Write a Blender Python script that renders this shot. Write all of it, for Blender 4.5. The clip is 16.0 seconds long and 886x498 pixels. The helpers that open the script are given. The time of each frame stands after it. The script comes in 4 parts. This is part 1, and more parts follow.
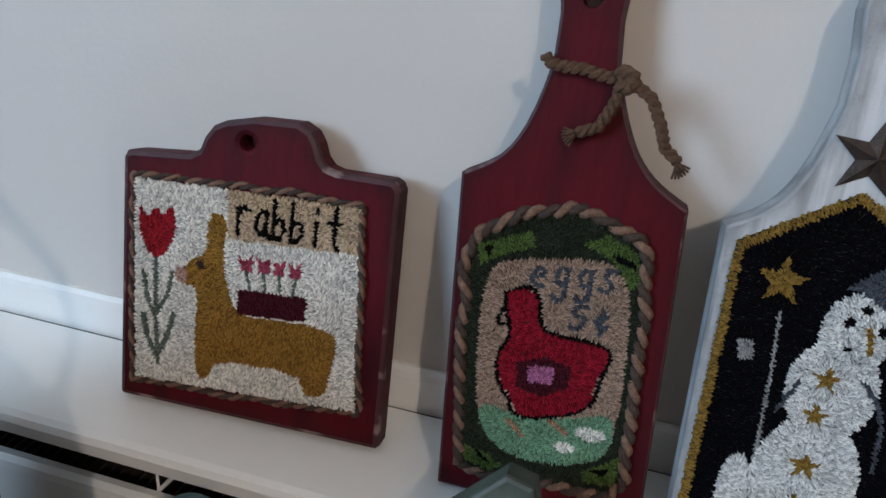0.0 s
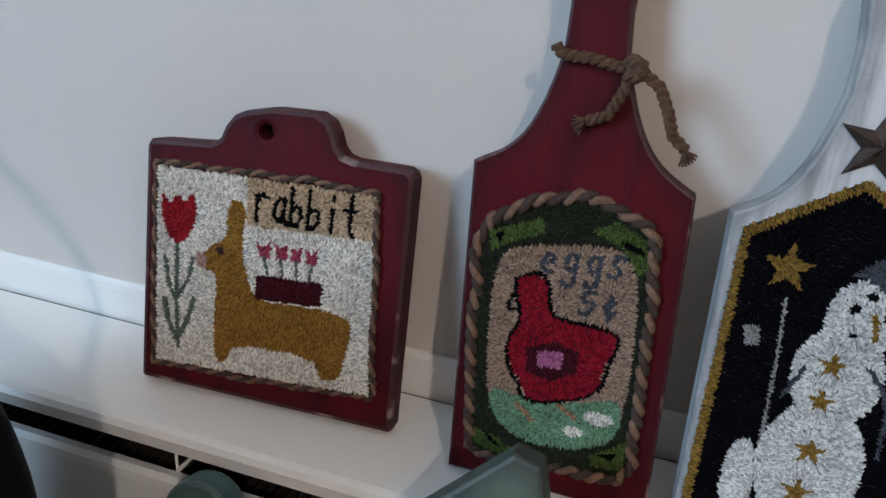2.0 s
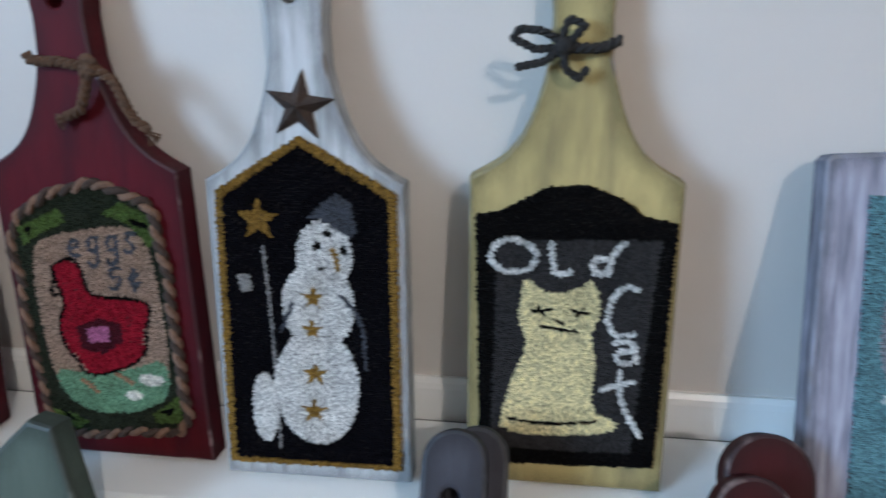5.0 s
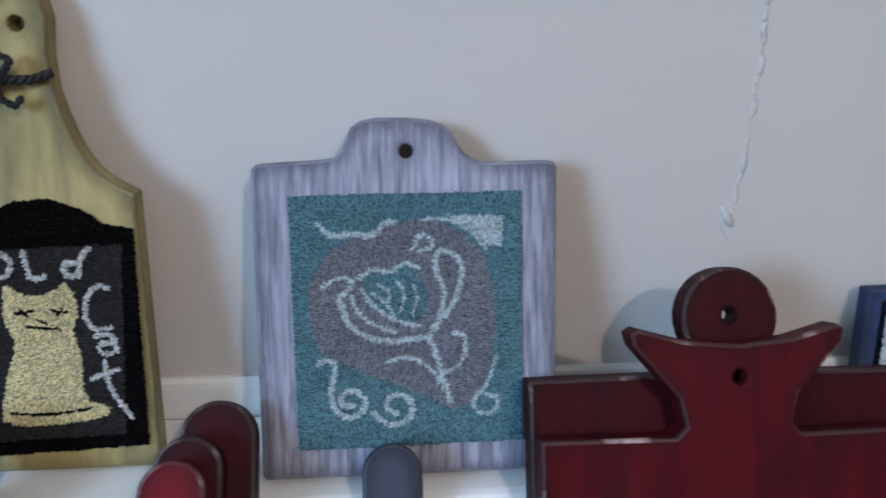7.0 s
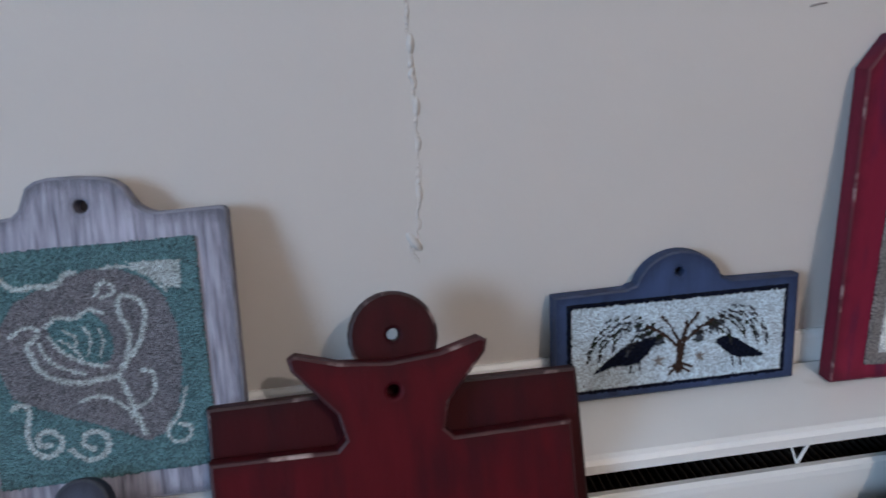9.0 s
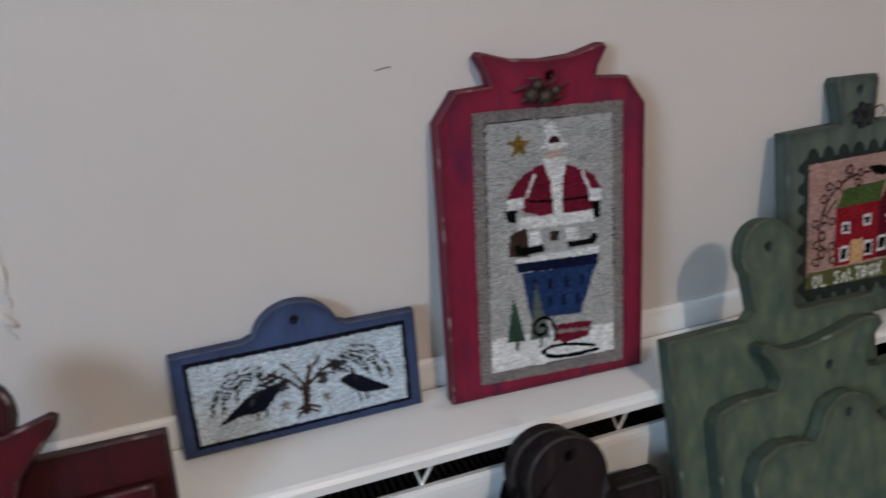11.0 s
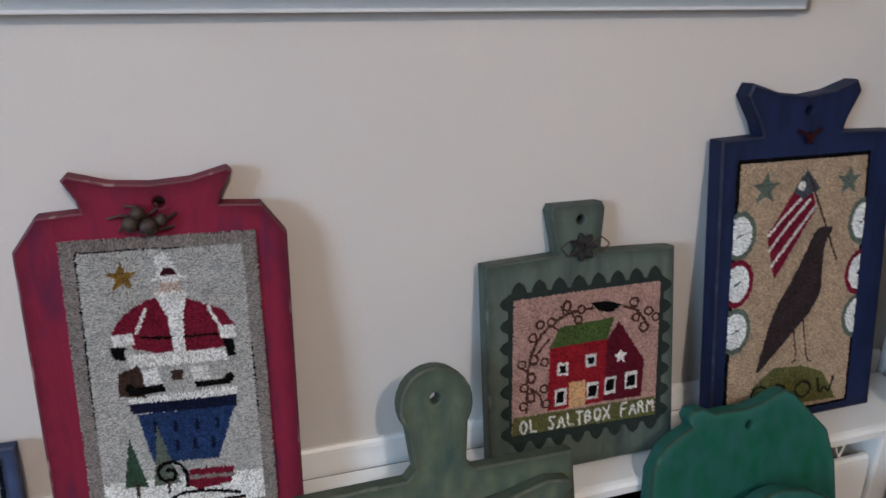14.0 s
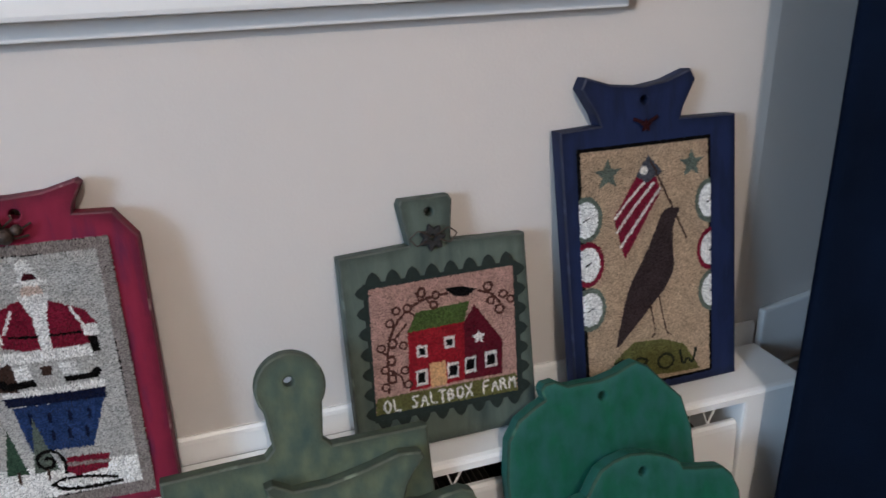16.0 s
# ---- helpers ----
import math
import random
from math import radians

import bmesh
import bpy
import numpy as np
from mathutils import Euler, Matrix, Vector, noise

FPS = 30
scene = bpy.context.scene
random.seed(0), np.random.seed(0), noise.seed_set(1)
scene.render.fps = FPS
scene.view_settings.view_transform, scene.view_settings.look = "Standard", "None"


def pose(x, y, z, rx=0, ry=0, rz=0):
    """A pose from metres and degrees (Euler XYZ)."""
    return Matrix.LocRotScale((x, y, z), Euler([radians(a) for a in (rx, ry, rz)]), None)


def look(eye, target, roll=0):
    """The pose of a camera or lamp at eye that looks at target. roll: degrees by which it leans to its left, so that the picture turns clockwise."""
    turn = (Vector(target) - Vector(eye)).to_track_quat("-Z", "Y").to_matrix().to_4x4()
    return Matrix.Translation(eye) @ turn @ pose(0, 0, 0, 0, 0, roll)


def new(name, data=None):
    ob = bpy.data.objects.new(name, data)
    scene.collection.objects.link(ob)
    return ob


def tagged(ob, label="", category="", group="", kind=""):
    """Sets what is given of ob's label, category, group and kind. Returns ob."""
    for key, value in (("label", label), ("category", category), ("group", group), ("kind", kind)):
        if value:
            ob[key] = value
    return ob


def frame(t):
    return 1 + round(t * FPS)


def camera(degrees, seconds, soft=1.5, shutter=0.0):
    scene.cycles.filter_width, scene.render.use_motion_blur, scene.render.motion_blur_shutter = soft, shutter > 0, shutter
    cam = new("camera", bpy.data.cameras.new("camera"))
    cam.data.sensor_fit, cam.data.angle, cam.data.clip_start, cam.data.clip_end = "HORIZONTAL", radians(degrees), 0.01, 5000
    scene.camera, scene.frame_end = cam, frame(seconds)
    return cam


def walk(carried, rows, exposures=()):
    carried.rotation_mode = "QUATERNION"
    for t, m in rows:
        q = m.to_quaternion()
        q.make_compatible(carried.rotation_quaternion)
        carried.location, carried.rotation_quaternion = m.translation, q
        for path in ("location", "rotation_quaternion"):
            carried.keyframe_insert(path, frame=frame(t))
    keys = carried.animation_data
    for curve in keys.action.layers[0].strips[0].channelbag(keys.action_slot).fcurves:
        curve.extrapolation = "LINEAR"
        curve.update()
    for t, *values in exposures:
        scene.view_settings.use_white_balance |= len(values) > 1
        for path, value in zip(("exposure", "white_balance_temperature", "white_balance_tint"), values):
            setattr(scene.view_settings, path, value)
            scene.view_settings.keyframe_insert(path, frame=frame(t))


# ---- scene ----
cam = camera(59.3, 16.0, 1.5, 0.4)
EXPOSURES = [(0, -0.02, 6280, 11), (3.2, -0.02, 6280, 11), (5.5, 0.28, 5600, 7), (6.5, 0.16, 5600, 8), (8.2, -0.14, 5600, 12), (10.3, -0.28, 6380, 12), (12, 0.08, 6050, 12), (13.5, 0.12, 6050, 11), (16, 0.26, 6000, 11)]
PATH = [
    (0, (0.06, -0.408, 0.515), (-0.373, 1.341, -0.353), 5.0),
    (0.5, (0.061, -0.413, 0.512), (-0.404, 1.333, -0.345), 5.2),
    (1, (0.06, -0.417, 0.514), (-0.409, 1.325, -0.35), 5.4),
    (1.5, (0.066, -0.418, 0.515), (-0.41, 1.33, -0.333), 5.5),
    (2, (0.068, -0.419, 0.511), (-0.416, 1.319, -0.352), 4.8),
    (2.5, (0.07, -0.419, 0.517), (-0.422, 1.312, -0.356), 4.0),
    (3, (0.073, -0.427, 0.511), (-0.419, 1.306, -0.359), 3.0),
    (3.2, (0.085, -0.426, 0.513), (-0.407, 1.31, -0.349), 2.5),
    (5.5, (0.352, -0.434, 0.521), (0.221, 1.377, -0.318), -0.7),
    (6, (0.408, -0.465, 0.518), (0.391, 1.359, -0.303), 0.1),
    (6.5, (0.462, -0.488, 0.532), (0.553, 1.341, -0.272), 1.4),
    (7, (0.506, -0.499, 0.54), (0.7, 1.327, -0.251), 1.4),
    (7.5, (0.544, -0.517, 0.543), (0.767, 1.313, -0.232), 0.3),
    (8, (0.569, -0.528, 0.554), (0.885, 1.293, -0.212), 0.3),
    (8.2, (0.592, -0.534, 0.559), (0.874, 1.284, -0.225), -0.5),
    (10.3, (0.809, -0.598, 0.596), (1.365, 1.176, -0.141), -2.6),
    (10.5, (0.824, -0.603, 0.588), (1.429, 1.16, -0.139), -2.7),
    (11, (0.892, -0.634, 0.626), (1.542, 1.09, -0.151), -1.7),
    (11.5, (1.013, -0.664, 0.627), (1.777, 1.041, -0.087), 0.9),
    (12, (1.081, -0.683, 0.655), (1.844, 1.031, -0.039), -1.8),
    (12.5, (1.127, -0.68, 0.674), (1.839, 1.043, -0.049), -2.3),
    (13, (1.204, -0.67, 0.687), (1.909, 1.041, -0.072), -1.2),
    (13.5, (1.244, -0.639, 0.697), (1.902, 1.064, -0.121), -0.8),
    (14, (1.251, -0.639, 0.699), (1.858, 1.111, -0.057), 1.5),
    (14.5, (1.265, -0.658, 0.682), (1.811, 1.093, -0.117), 3.4),
    (15, (1.334, -0.699, 0.694), (1.899, 1.051, -0.091), 0.7),
    (15.5, (1.36, -0.714, 0.699), (1.924, 1.044, -0.07), -1.4),
    (16, (1.378, -0.743, 0.715), (1.963, 1.014, -0.042), -1.5),
]
walk(cam, [(t, look(eye, target, roll)) for t, eye, target, roll in PATH], EXPOSURES)

# ---- world and light ----
world = bpy.data.worlds.new("world")
scene.world = world
world.use_nodes = True
wn = world.node_tree.nodes
sky = wn.new("ShaderNodeTexSky")
sky.sky_type, sky.sun_disc = "NISHITA", False
sky.sun_elevation, sky.sun_rotation = radians(35), radians(250)
wn["Background"].inputs[1].default_value = 0.1
world.node_tree.links.new(sky.outputs[0], wn["Background"].inputs[0])


def lamp(name, kind, m, power, colour, size, size_y=0):
    data = bpy.data.lights.new(name, kind)
    data.energy, data.color = power, colour
    if kind == "AREA":
        data.shape, data.size, data.size_y = "RECTANGLE", size, size_y or size
    else:
        data.shadow_soft_size = size
    ob = new(name, data)
    ob.matrix_world = m
    return ob


WINDOW_POWER, LAMP_POWER = 70.0, 85.0
LAMP_AT = (1.35, -2.55, 2.25)
lamp("window_daylight", "AREA", look((-1.85, -2.35, 1.40), (0.5, 0.0, 0.6)), WINDOW_POWER, (0.53, 0.76, 1.0), 1.0, 1.1)
lamp("ceiling_lamp_light", "POINT", pose(*LAMP_AT), LAMP_POWER, (1.0, 0.86, 0.73), 0.04)


# ---- materials ----
def material(name, colour, rough=0.6, metal=0.0, vary=0.15, scale=30.0, bump=0.2, bump_scale=200.0, stretch=(1, 1, 1), wear=None, wear_amount=0.0, island=0.0, sheen=0.0, spec=0.5, glaze=None):
    m = bpy.data.materials.new(name)
    m.use_nodes = True
    nt = m.node_tree
    n, l = nt.nodes, nt.links
    p = n["Principled BSDF"]
    p.inputs["Roughness"].default_value, p.inputs["Metallic"].default_value = rough, metal
    p.inputs["Specular IOR Level"].default_value = spec
    if sheen:
        p.inputs["Sheen Weight"].default_value = sheen
    tc = n.new("ShaderNodeTexCoord")
    mp = n.new("ShaderNodeMapping")
    mp.inputs["Scale"].default_value = stretch
    l.new(tc.outputs["Object"], mp.inputs[0])
    a = n.new("ShaderNodeTexNoise")
    a.inputs["Scale"].default_value, a.inputs["Detail"].default_value = scale, 6
    l.new(mp.outputs[0], a.inputs["Vector"])
    hsv = n.new("ShaderNodeHueSaturation")
    hsv.inputs["Color"].default_value = (*colour, 1)
    rng = n.new("ShaderNodeMapRange")
    rng.inputs[1].default_value, rng.inputs[2].default_value = 0.25, 0.75
    rng.inputs[3].default_value, rng.inputs[4].default_value = 1 - vary, 1 + vary
    l.new(a.outputs[0], rng.inputs[0])
    value = rng.outputs[0]
    if island:
        geo = n.new("ShaderNodeNewGeometry")
        r2 = n.new("ShaderNodeMapRange")
        r2.inputs[3].default_value, r2.inputs[4].default_value = 1 - island, 1 + island
        l.new(geo.outputs["Random Per Island"], r2.inputs[0])
        mul = n.new("ShaderNodeMath")
        mul.operation = "MULTIPLY"
        l.new(value, mul.inputs[0])
        l.new(r2.outputs[0], mul.inputs[1])
        value = mul.outputs[0]
    l.new(value, hsv.inputs["Value"])
    out = hsv.outputs[0]
    if wear:
        b = n.new("ShaderNodeTexNoise")
        b.inputs["Scale"].default_value, b.inputs["Detail"].default_value = scale * 0.8, 8
        l.new(mp.outputs[0], b.inputs["Vector"])
        ramp = n.new("ShaderNodeMapRange")
        ramp.inputs[1].default_value, ramp.inputs[2].default_value = 0.62 - wear_amount * 0.3, 0.72
        l.new(b.outputs[0], ramp.inputs[0])
        mx = n.new("ShaderNodeMix")
        mx.data_type = "RGBA"
        mx.inputs["B"].default_value = (*wear, 1)
        l.new(ramp.outputs[0], mx.inputs["Factor"])
        l.new(out, mx.inputs["A"])
        out = mx.outputs["Result"]
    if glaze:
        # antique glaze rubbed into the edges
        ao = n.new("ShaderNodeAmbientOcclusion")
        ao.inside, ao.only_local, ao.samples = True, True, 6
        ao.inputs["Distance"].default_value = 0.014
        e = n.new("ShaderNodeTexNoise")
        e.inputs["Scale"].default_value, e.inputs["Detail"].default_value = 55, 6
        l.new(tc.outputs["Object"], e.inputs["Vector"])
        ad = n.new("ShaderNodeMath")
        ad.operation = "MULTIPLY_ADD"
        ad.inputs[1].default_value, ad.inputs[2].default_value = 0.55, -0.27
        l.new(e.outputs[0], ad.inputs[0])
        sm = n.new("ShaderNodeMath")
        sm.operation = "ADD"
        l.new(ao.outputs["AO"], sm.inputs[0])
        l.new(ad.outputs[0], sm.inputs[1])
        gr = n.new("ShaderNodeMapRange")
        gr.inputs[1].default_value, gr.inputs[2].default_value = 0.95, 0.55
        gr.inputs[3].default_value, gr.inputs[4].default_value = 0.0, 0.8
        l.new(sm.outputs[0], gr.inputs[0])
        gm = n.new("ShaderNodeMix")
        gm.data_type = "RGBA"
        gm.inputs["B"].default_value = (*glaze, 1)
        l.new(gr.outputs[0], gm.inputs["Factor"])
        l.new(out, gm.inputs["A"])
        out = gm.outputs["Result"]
    l.new(out, p.inputs["Base Color"])
    if bump:
        c = n.new("ShaderNodeTexNoise")
        c.inputs["Scale"].default_value, c.inputs["Detail"].default_value = bump_scale, 5
        l.new(mp.outputs[0], c.inputs["Vector"])
        bp = n.new("ShaderNodeBump")
        bp.inputs["Strength"].default_value, bp.inputs["Distance"].default_value = bump, 0.002
        l.new(c.outputs[0], bp.inputs["Height"])
        l.new(bp.outputs[0], p.inputs["Normal"])
    return m


PAINT = {}


def paint(name, colour, rub, amount=0.25, rough=0.55, fine=22, along=0.6, edge=None):
    """Hand-painted wood, streaked along the grain and rubbed through in places."""
    PAINT[name] = colour
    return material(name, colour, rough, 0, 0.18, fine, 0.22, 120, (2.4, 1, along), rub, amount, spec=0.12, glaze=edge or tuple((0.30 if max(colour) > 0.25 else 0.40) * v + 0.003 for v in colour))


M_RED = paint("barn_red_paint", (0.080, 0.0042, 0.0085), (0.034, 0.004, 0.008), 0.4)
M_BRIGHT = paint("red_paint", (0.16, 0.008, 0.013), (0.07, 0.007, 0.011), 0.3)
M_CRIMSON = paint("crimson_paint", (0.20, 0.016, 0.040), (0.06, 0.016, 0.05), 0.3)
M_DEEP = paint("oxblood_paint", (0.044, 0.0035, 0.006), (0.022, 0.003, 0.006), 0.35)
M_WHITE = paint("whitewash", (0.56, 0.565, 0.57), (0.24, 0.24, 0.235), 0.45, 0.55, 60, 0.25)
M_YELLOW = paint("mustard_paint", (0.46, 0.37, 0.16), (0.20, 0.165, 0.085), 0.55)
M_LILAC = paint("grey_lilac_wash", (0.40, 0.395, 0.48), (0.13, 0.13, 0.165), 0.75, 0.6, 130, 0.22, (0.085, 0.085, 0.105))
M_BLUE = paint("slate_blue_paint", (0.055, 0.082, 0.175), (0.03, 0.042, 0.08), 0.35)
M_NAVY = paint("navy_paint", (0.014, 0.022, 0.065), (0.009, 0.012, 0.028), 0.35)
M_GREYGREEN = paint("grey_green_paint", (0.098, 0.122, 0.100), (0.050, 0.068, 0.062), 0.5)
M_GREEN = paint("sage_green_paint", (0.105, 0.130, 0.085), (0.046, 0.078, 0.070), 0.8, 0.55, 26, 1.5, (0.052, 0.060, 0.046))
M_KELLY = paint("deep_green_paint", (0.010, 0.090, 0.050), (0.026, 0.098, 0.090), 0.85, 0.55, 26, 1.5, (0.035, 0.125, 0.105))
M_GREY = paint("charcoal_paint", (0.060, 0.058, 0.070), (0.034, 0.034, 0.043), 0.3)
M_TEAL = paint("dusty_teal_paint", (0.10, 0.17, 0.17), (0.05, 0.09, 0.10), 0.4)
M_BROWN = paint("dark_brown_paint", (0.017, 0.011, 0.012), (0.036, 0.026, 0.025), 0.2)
M_WALL = material("wall_paint", (0.66, 0.615, 0.57), 0.62, 0, 0.018, 3, 0.12, 260)
M_TRIM = material("white_trim_paint", (0.86, 0.85, 0.83), 0.4, 0, 0.03, 8, 0.05, 120)
M_ENAMEL = material("white_enamel", (0.87, 0.855, 0.825), 0.32, 0, 0.03, 9, 0.04, 90, wear=(0.70, 0.675, 0.63), wear_amount=-0.1)
# near-black metal of the heater's liner and pipe
M_DARK = material("near_black_metal", (0.03, 0.027, 0.025), 0.7, 0.2, 0.3, 40, 0.2)
# fin colour lowered to stand in for the shade inside the slot
M_FIN = material("shade_dark_fins", (0.045, 0.035, 0.028), 0.6, 0.4, 0.3, 40, 0.1)
M_RUST = material("rusty_tin", (0.065, 0.042, 0.032), 0.55, 0.55, 0.4, 120, 0.5, 500)
M_JUTE = material("jute_twine", (0.100, 0.050, 0.025), 0.9, 0, 0.35, 300, 0.7, 900)
M_BRAID = material("braid_trim", (0.19, 0.105, 0.066), 0.9, 0, 0.35, 300, 0.7, 900)
M_BRAID_DARK = material("dark_braid_trim", (0.055, 0.032, 0.022), 0.9, 0, 0.35, 300, 0.7, 900)
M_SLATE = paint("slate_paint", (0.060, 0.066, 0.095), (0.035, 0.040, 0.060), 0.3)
M_BLACKTWINE = material("black_twine", (0.018, 0.016, 0.015), 0.85, 0, 0.3, 300, 0.6, 900)
M_FELT = material("dark_green_felt", (0.010, 0.017, 0.013), 0.95, 0, 0.3, 200, 0.5, 900)
M_CLOTH = material("navy_cloth", (0.0030, 0.0065, 0.0170), 0.95, 0, 0.25, 14, 0.35, 700, spec=0.05)
M_BLACKYARN = material("black_cloth", (0.0035, 0.004, 0.005), 0.7, 0, 0.3, 90, 0.4, 500, spec=0.12)
# floor and walls out of view, made dark brown to lower the fill light
M_UNSEEN_FLOOR = material("unseen_dark_floor", (0.15, 0.12, 0.095), 0.95, 0, 0.15, 12, 0.8, 420)
M_UNSEEN_WALL = material("unseen_dark_wall", (0.20, 0.145, 0.105), 0.5, 0, 0.25, 5, 0.2, 60, (1, 1, 0.15))
M_CEIL = material("ceiling_paint", (0.78, 0.77, 0.74), 0.8, 0, 0.02, 4, 0.1)
M_BACKING = material("foundation_cloth", (0.035, 0.031, 0.028), 0.95, 0, 0.2, 200, 0.4, 900, spec=0.05)

WOOL = dict(
    cream=(0.74, 0.70, 0.64), sand=(0.50, 0.37, 0.25), scarlet=(0.30, 0.016, 0.024), sage=(0.13, 0.155, 0.125),
    ochre=(0.29, 0.15, 0.030), oxblood=(0.060, 0.010, 0.016), rose=(0.36, 0.06, 0.10), moss_dark=(0.024, 0.028, 0.018),
    fern=(0.075, 0.115, 0.030), coal=(0.005, 0.0045, 0.0045), fawn=(0.33, 0.225, 0.165), mint=(0.16, 0.29, 0.18),
    brick=(0.25, 0.010, 0.022), mauve=(0.42, 0.14, 0.27), tan=(0.36, 0.20, 0.12), gold=(0.25, 0.145, 0.032),
    plum_black=(0.004, 0.0035, 0.005), ash=(0.30, 0.29, 0.28), snow=(0.82, 0.81, 0.78), frost=(0.66, 0.65, 0.625), slate=(0.075, 0.080, 0.095),
    smoke=(0.040, 0.037, 0.037), butter=(0.74, 0.65, 0.37), teal=(0.15, 0.275, 0.305), mauve_grey=(0.25, 0.25, 0.28),
    chalk=(0.58, 0.645, 0.66), navy_black=(0.010, 0.012, 0.024), umber=(0.060, 0.034, 0.026), stone=(0.28, 0.245, 0.225),
    oat=(0.48, 0.47, 0.445), claret=(0.115, 0.011, 0.020), wine=(0.20, 0.014, 0.034), ink=(0.010, 0.014, 0.040), denim=(0.026, 0.052, 0.145),
    pine=(0.045, 0.085, 0.055), blush=(0.46, 0.275, 0.225), olive=(0.13, 0.125, 0.040), straw=(0.45, 0.325, 0.215), vine=(0.085, 0.032, 0.024),
    peach=(0.66, 0.52, 0.44), apricot=(0.66, 0.40, 0.19), bark=(0.045, 0.030, 0.030), ice=(0.66, 0.74, 0.79))
WOOL_MAT = {}


def wool(name):
    if name not in WOOL_MAT:
        WOOL_MAT[name] = material("wool_" + name, WOOL[name], 0.92, 0, 0.15, 60, 0.5, 1500, island=0.36, spec=0.04)
    return WOOL_MAT[name]


# ---- building helpers ----
RIM = {}


def rim_of(mat):
    """The same paint, rubbed dark and bare along the edges."""
    if mat.name not in RIM:
        base = PAINT[mat.name]
        RIM[mat.name] = material(mat.name + "_rubbed", tuple(0.5 * v + 0.003 for v in base), 0.55, 0, 0.45, 45, 0.4, 220, (1, 1, 1), (0.17, 0.14, 0.12) if max(base) > 0.25 else (0.46, 0.34, 0.31) if base[0] > 4 * base[1] else tuple(1.3 * v + 0.03 for v in base), 0.20 if base[0] > 4 * base[1] and base[2] < 0.02 else 0.12)
    return RIM[mat.name]


def mesh_object(name, bm, mat, parent=None, label="", kind="", smooth=False):
    me = bpy.data.meshes.new(name)
    bmesh.ops.recalc_face_normals(bm, faces=bm.faces)
    for f in bm.faces:
        f.smooth = smooth
    bm.to_mesh(me)
    bm.free()
    me.materials.append(mat)
    ob = new(name, me)
    if parent:
        ob.parent = parent
    if label or kind:
        tagged(ob, label, kind=kind)
    return ob


def part(name, bm, mat, parent, label="", smooth=False):
    return mesh_object(name, bm, mat, parent, label, smooth=smooth)


def add_box(bm, lo, hi, bevel=0.0, seg=2):
    r = bmesh.ops.create_cube(bm, size=1)
    c = [(a + b) / 2 for a, b in zip(lo, hi)]
    s = [b - a for a, b in zip(lo, hi)]
    for v in r["verts"]:
        v.co = Vector((c[0] + v.co.x * s[0], c[1] + v.co.y * s[1], c[2] + v.co.z * s[2]))
    if bevel:
        es = list({e for v in r["verts"] for e in v.link_edges})
        bmesh.ops.bevel(bm, geom=es, offset=bevel, segments=seg, affect="EDGES", profile=0.6)


def box(name, lo, hi, mat, parent=None, bevel=0.0, label=""):
    bm = bmesh.new()
    add_box(bm, lo, hi, bevel)
    return mesh_object(name, bm, mat, parent, label)


def prism(bm, pts, y0, y1, hole=None, bevel=0.002, grow=0.0):
    """An upright slab: outline pts as (x, z) in metres, from y0 to y1, with an optional round hole (x, z, r)."""
    loops = [pts]
    if hole:
        hx, hz, hr = hole
        loops.append([(hx + hr * math.cos(a * math.tau / 14), hz + hr * math.sin(a * math.tau / 14)) for a in range(14)])
    edges = []
    for loop in loops:
        vs = [bm.verts.new((x, y0, z)) for x, z in loop]
        edges += [bm.edges.new((vs[i], vs[(i + 1) % len(vs)])) for i in range(len(vs))]
    faces = [g for g in bmesh.ops.triangle_fill(bm, edges=edges, use_beauty=True, use_dissolve=False)["geom"] if isinstance(g, bmesh.types.BMFace)]
    r = bmesh.ops.extrude_face_region(bm, geom=faces)
    for g in r["geom"]:
        if isinstance(g, bmesh.types.BMVert):
            g.co.y = y1
    bmesh.ops.recalc_face_normals(bm, faces=bm.faces)
    if bevel:
        rim = [e for e in bm.edges if len(e.link_faces) == 2 and e.calc_face_angle(0) > 1.2 and abs(e.verts[0].co.y - e.verts[1].co.y) < 1e-6]
        bmesh.ops.bevel(bm, geom=rim, offset=bevel, segments=2, affect="EDGES", profile=0.5)


def mm(pts, shear=0.0, dx=0.0):
    return [((u + dx + shear * v) / 1000.0, v / 1000.0) for u, v in pts]


def arc(cx, cz, rx, rz, a0, a1, n=8):
    return [(cx + rx * math.cos(radians(a0 + (a1 - a0) * i / n)), cz + rz * math.sin(radians(a0 + (a1 - a0) * i / n))) for i in range(n + 1)]


def mirrored(right, cx=0.0):
    """A whole outline from its right half, listed from the foot upwards."""
    return right + [(2 * cx - u, v) for u, v in reversed(right) if abs(u - cx) > 1e-6]


def tube(bm, path, radius, sides=6, closed=False):
    rings = []
    n = len(path)
    pts = [Vector(p) for p in path]
    for i, p in enumerate(pts):
        a = pts[(i - 1) % n] if closed or i else pts[0]
        b = pts[(i + 1) % n] if closed or i < n - 1 else pts[-1]
        d = (b - a).normalized()
        s = d.cross(Vector((0, 1, 0)))
        if s.length < 1e-3:
            s = d.cross(Vector((1, 0, 0)))
        s.normalize()
        t = s.cross(d)
        rings.append([bm.verts.new(p + radius * (math.cos(k * math.tau / sides) * s + math.sin(k * math.tau / sides) * t)) for k in range(sides)])
    for i in range(n if closed else n - 1):
        r0, r1 = rings[i], rings[(i + 1) % n]
        for k in range(sides):
            bm.faces.new((r0[k], r0[(k + 1) % sides], r1[(k + 1) % sides], r1[k]))
    if not closed:
        bm.faces.new(rings[0])
        bm.faces.new(list(reversed(rings[-1])))


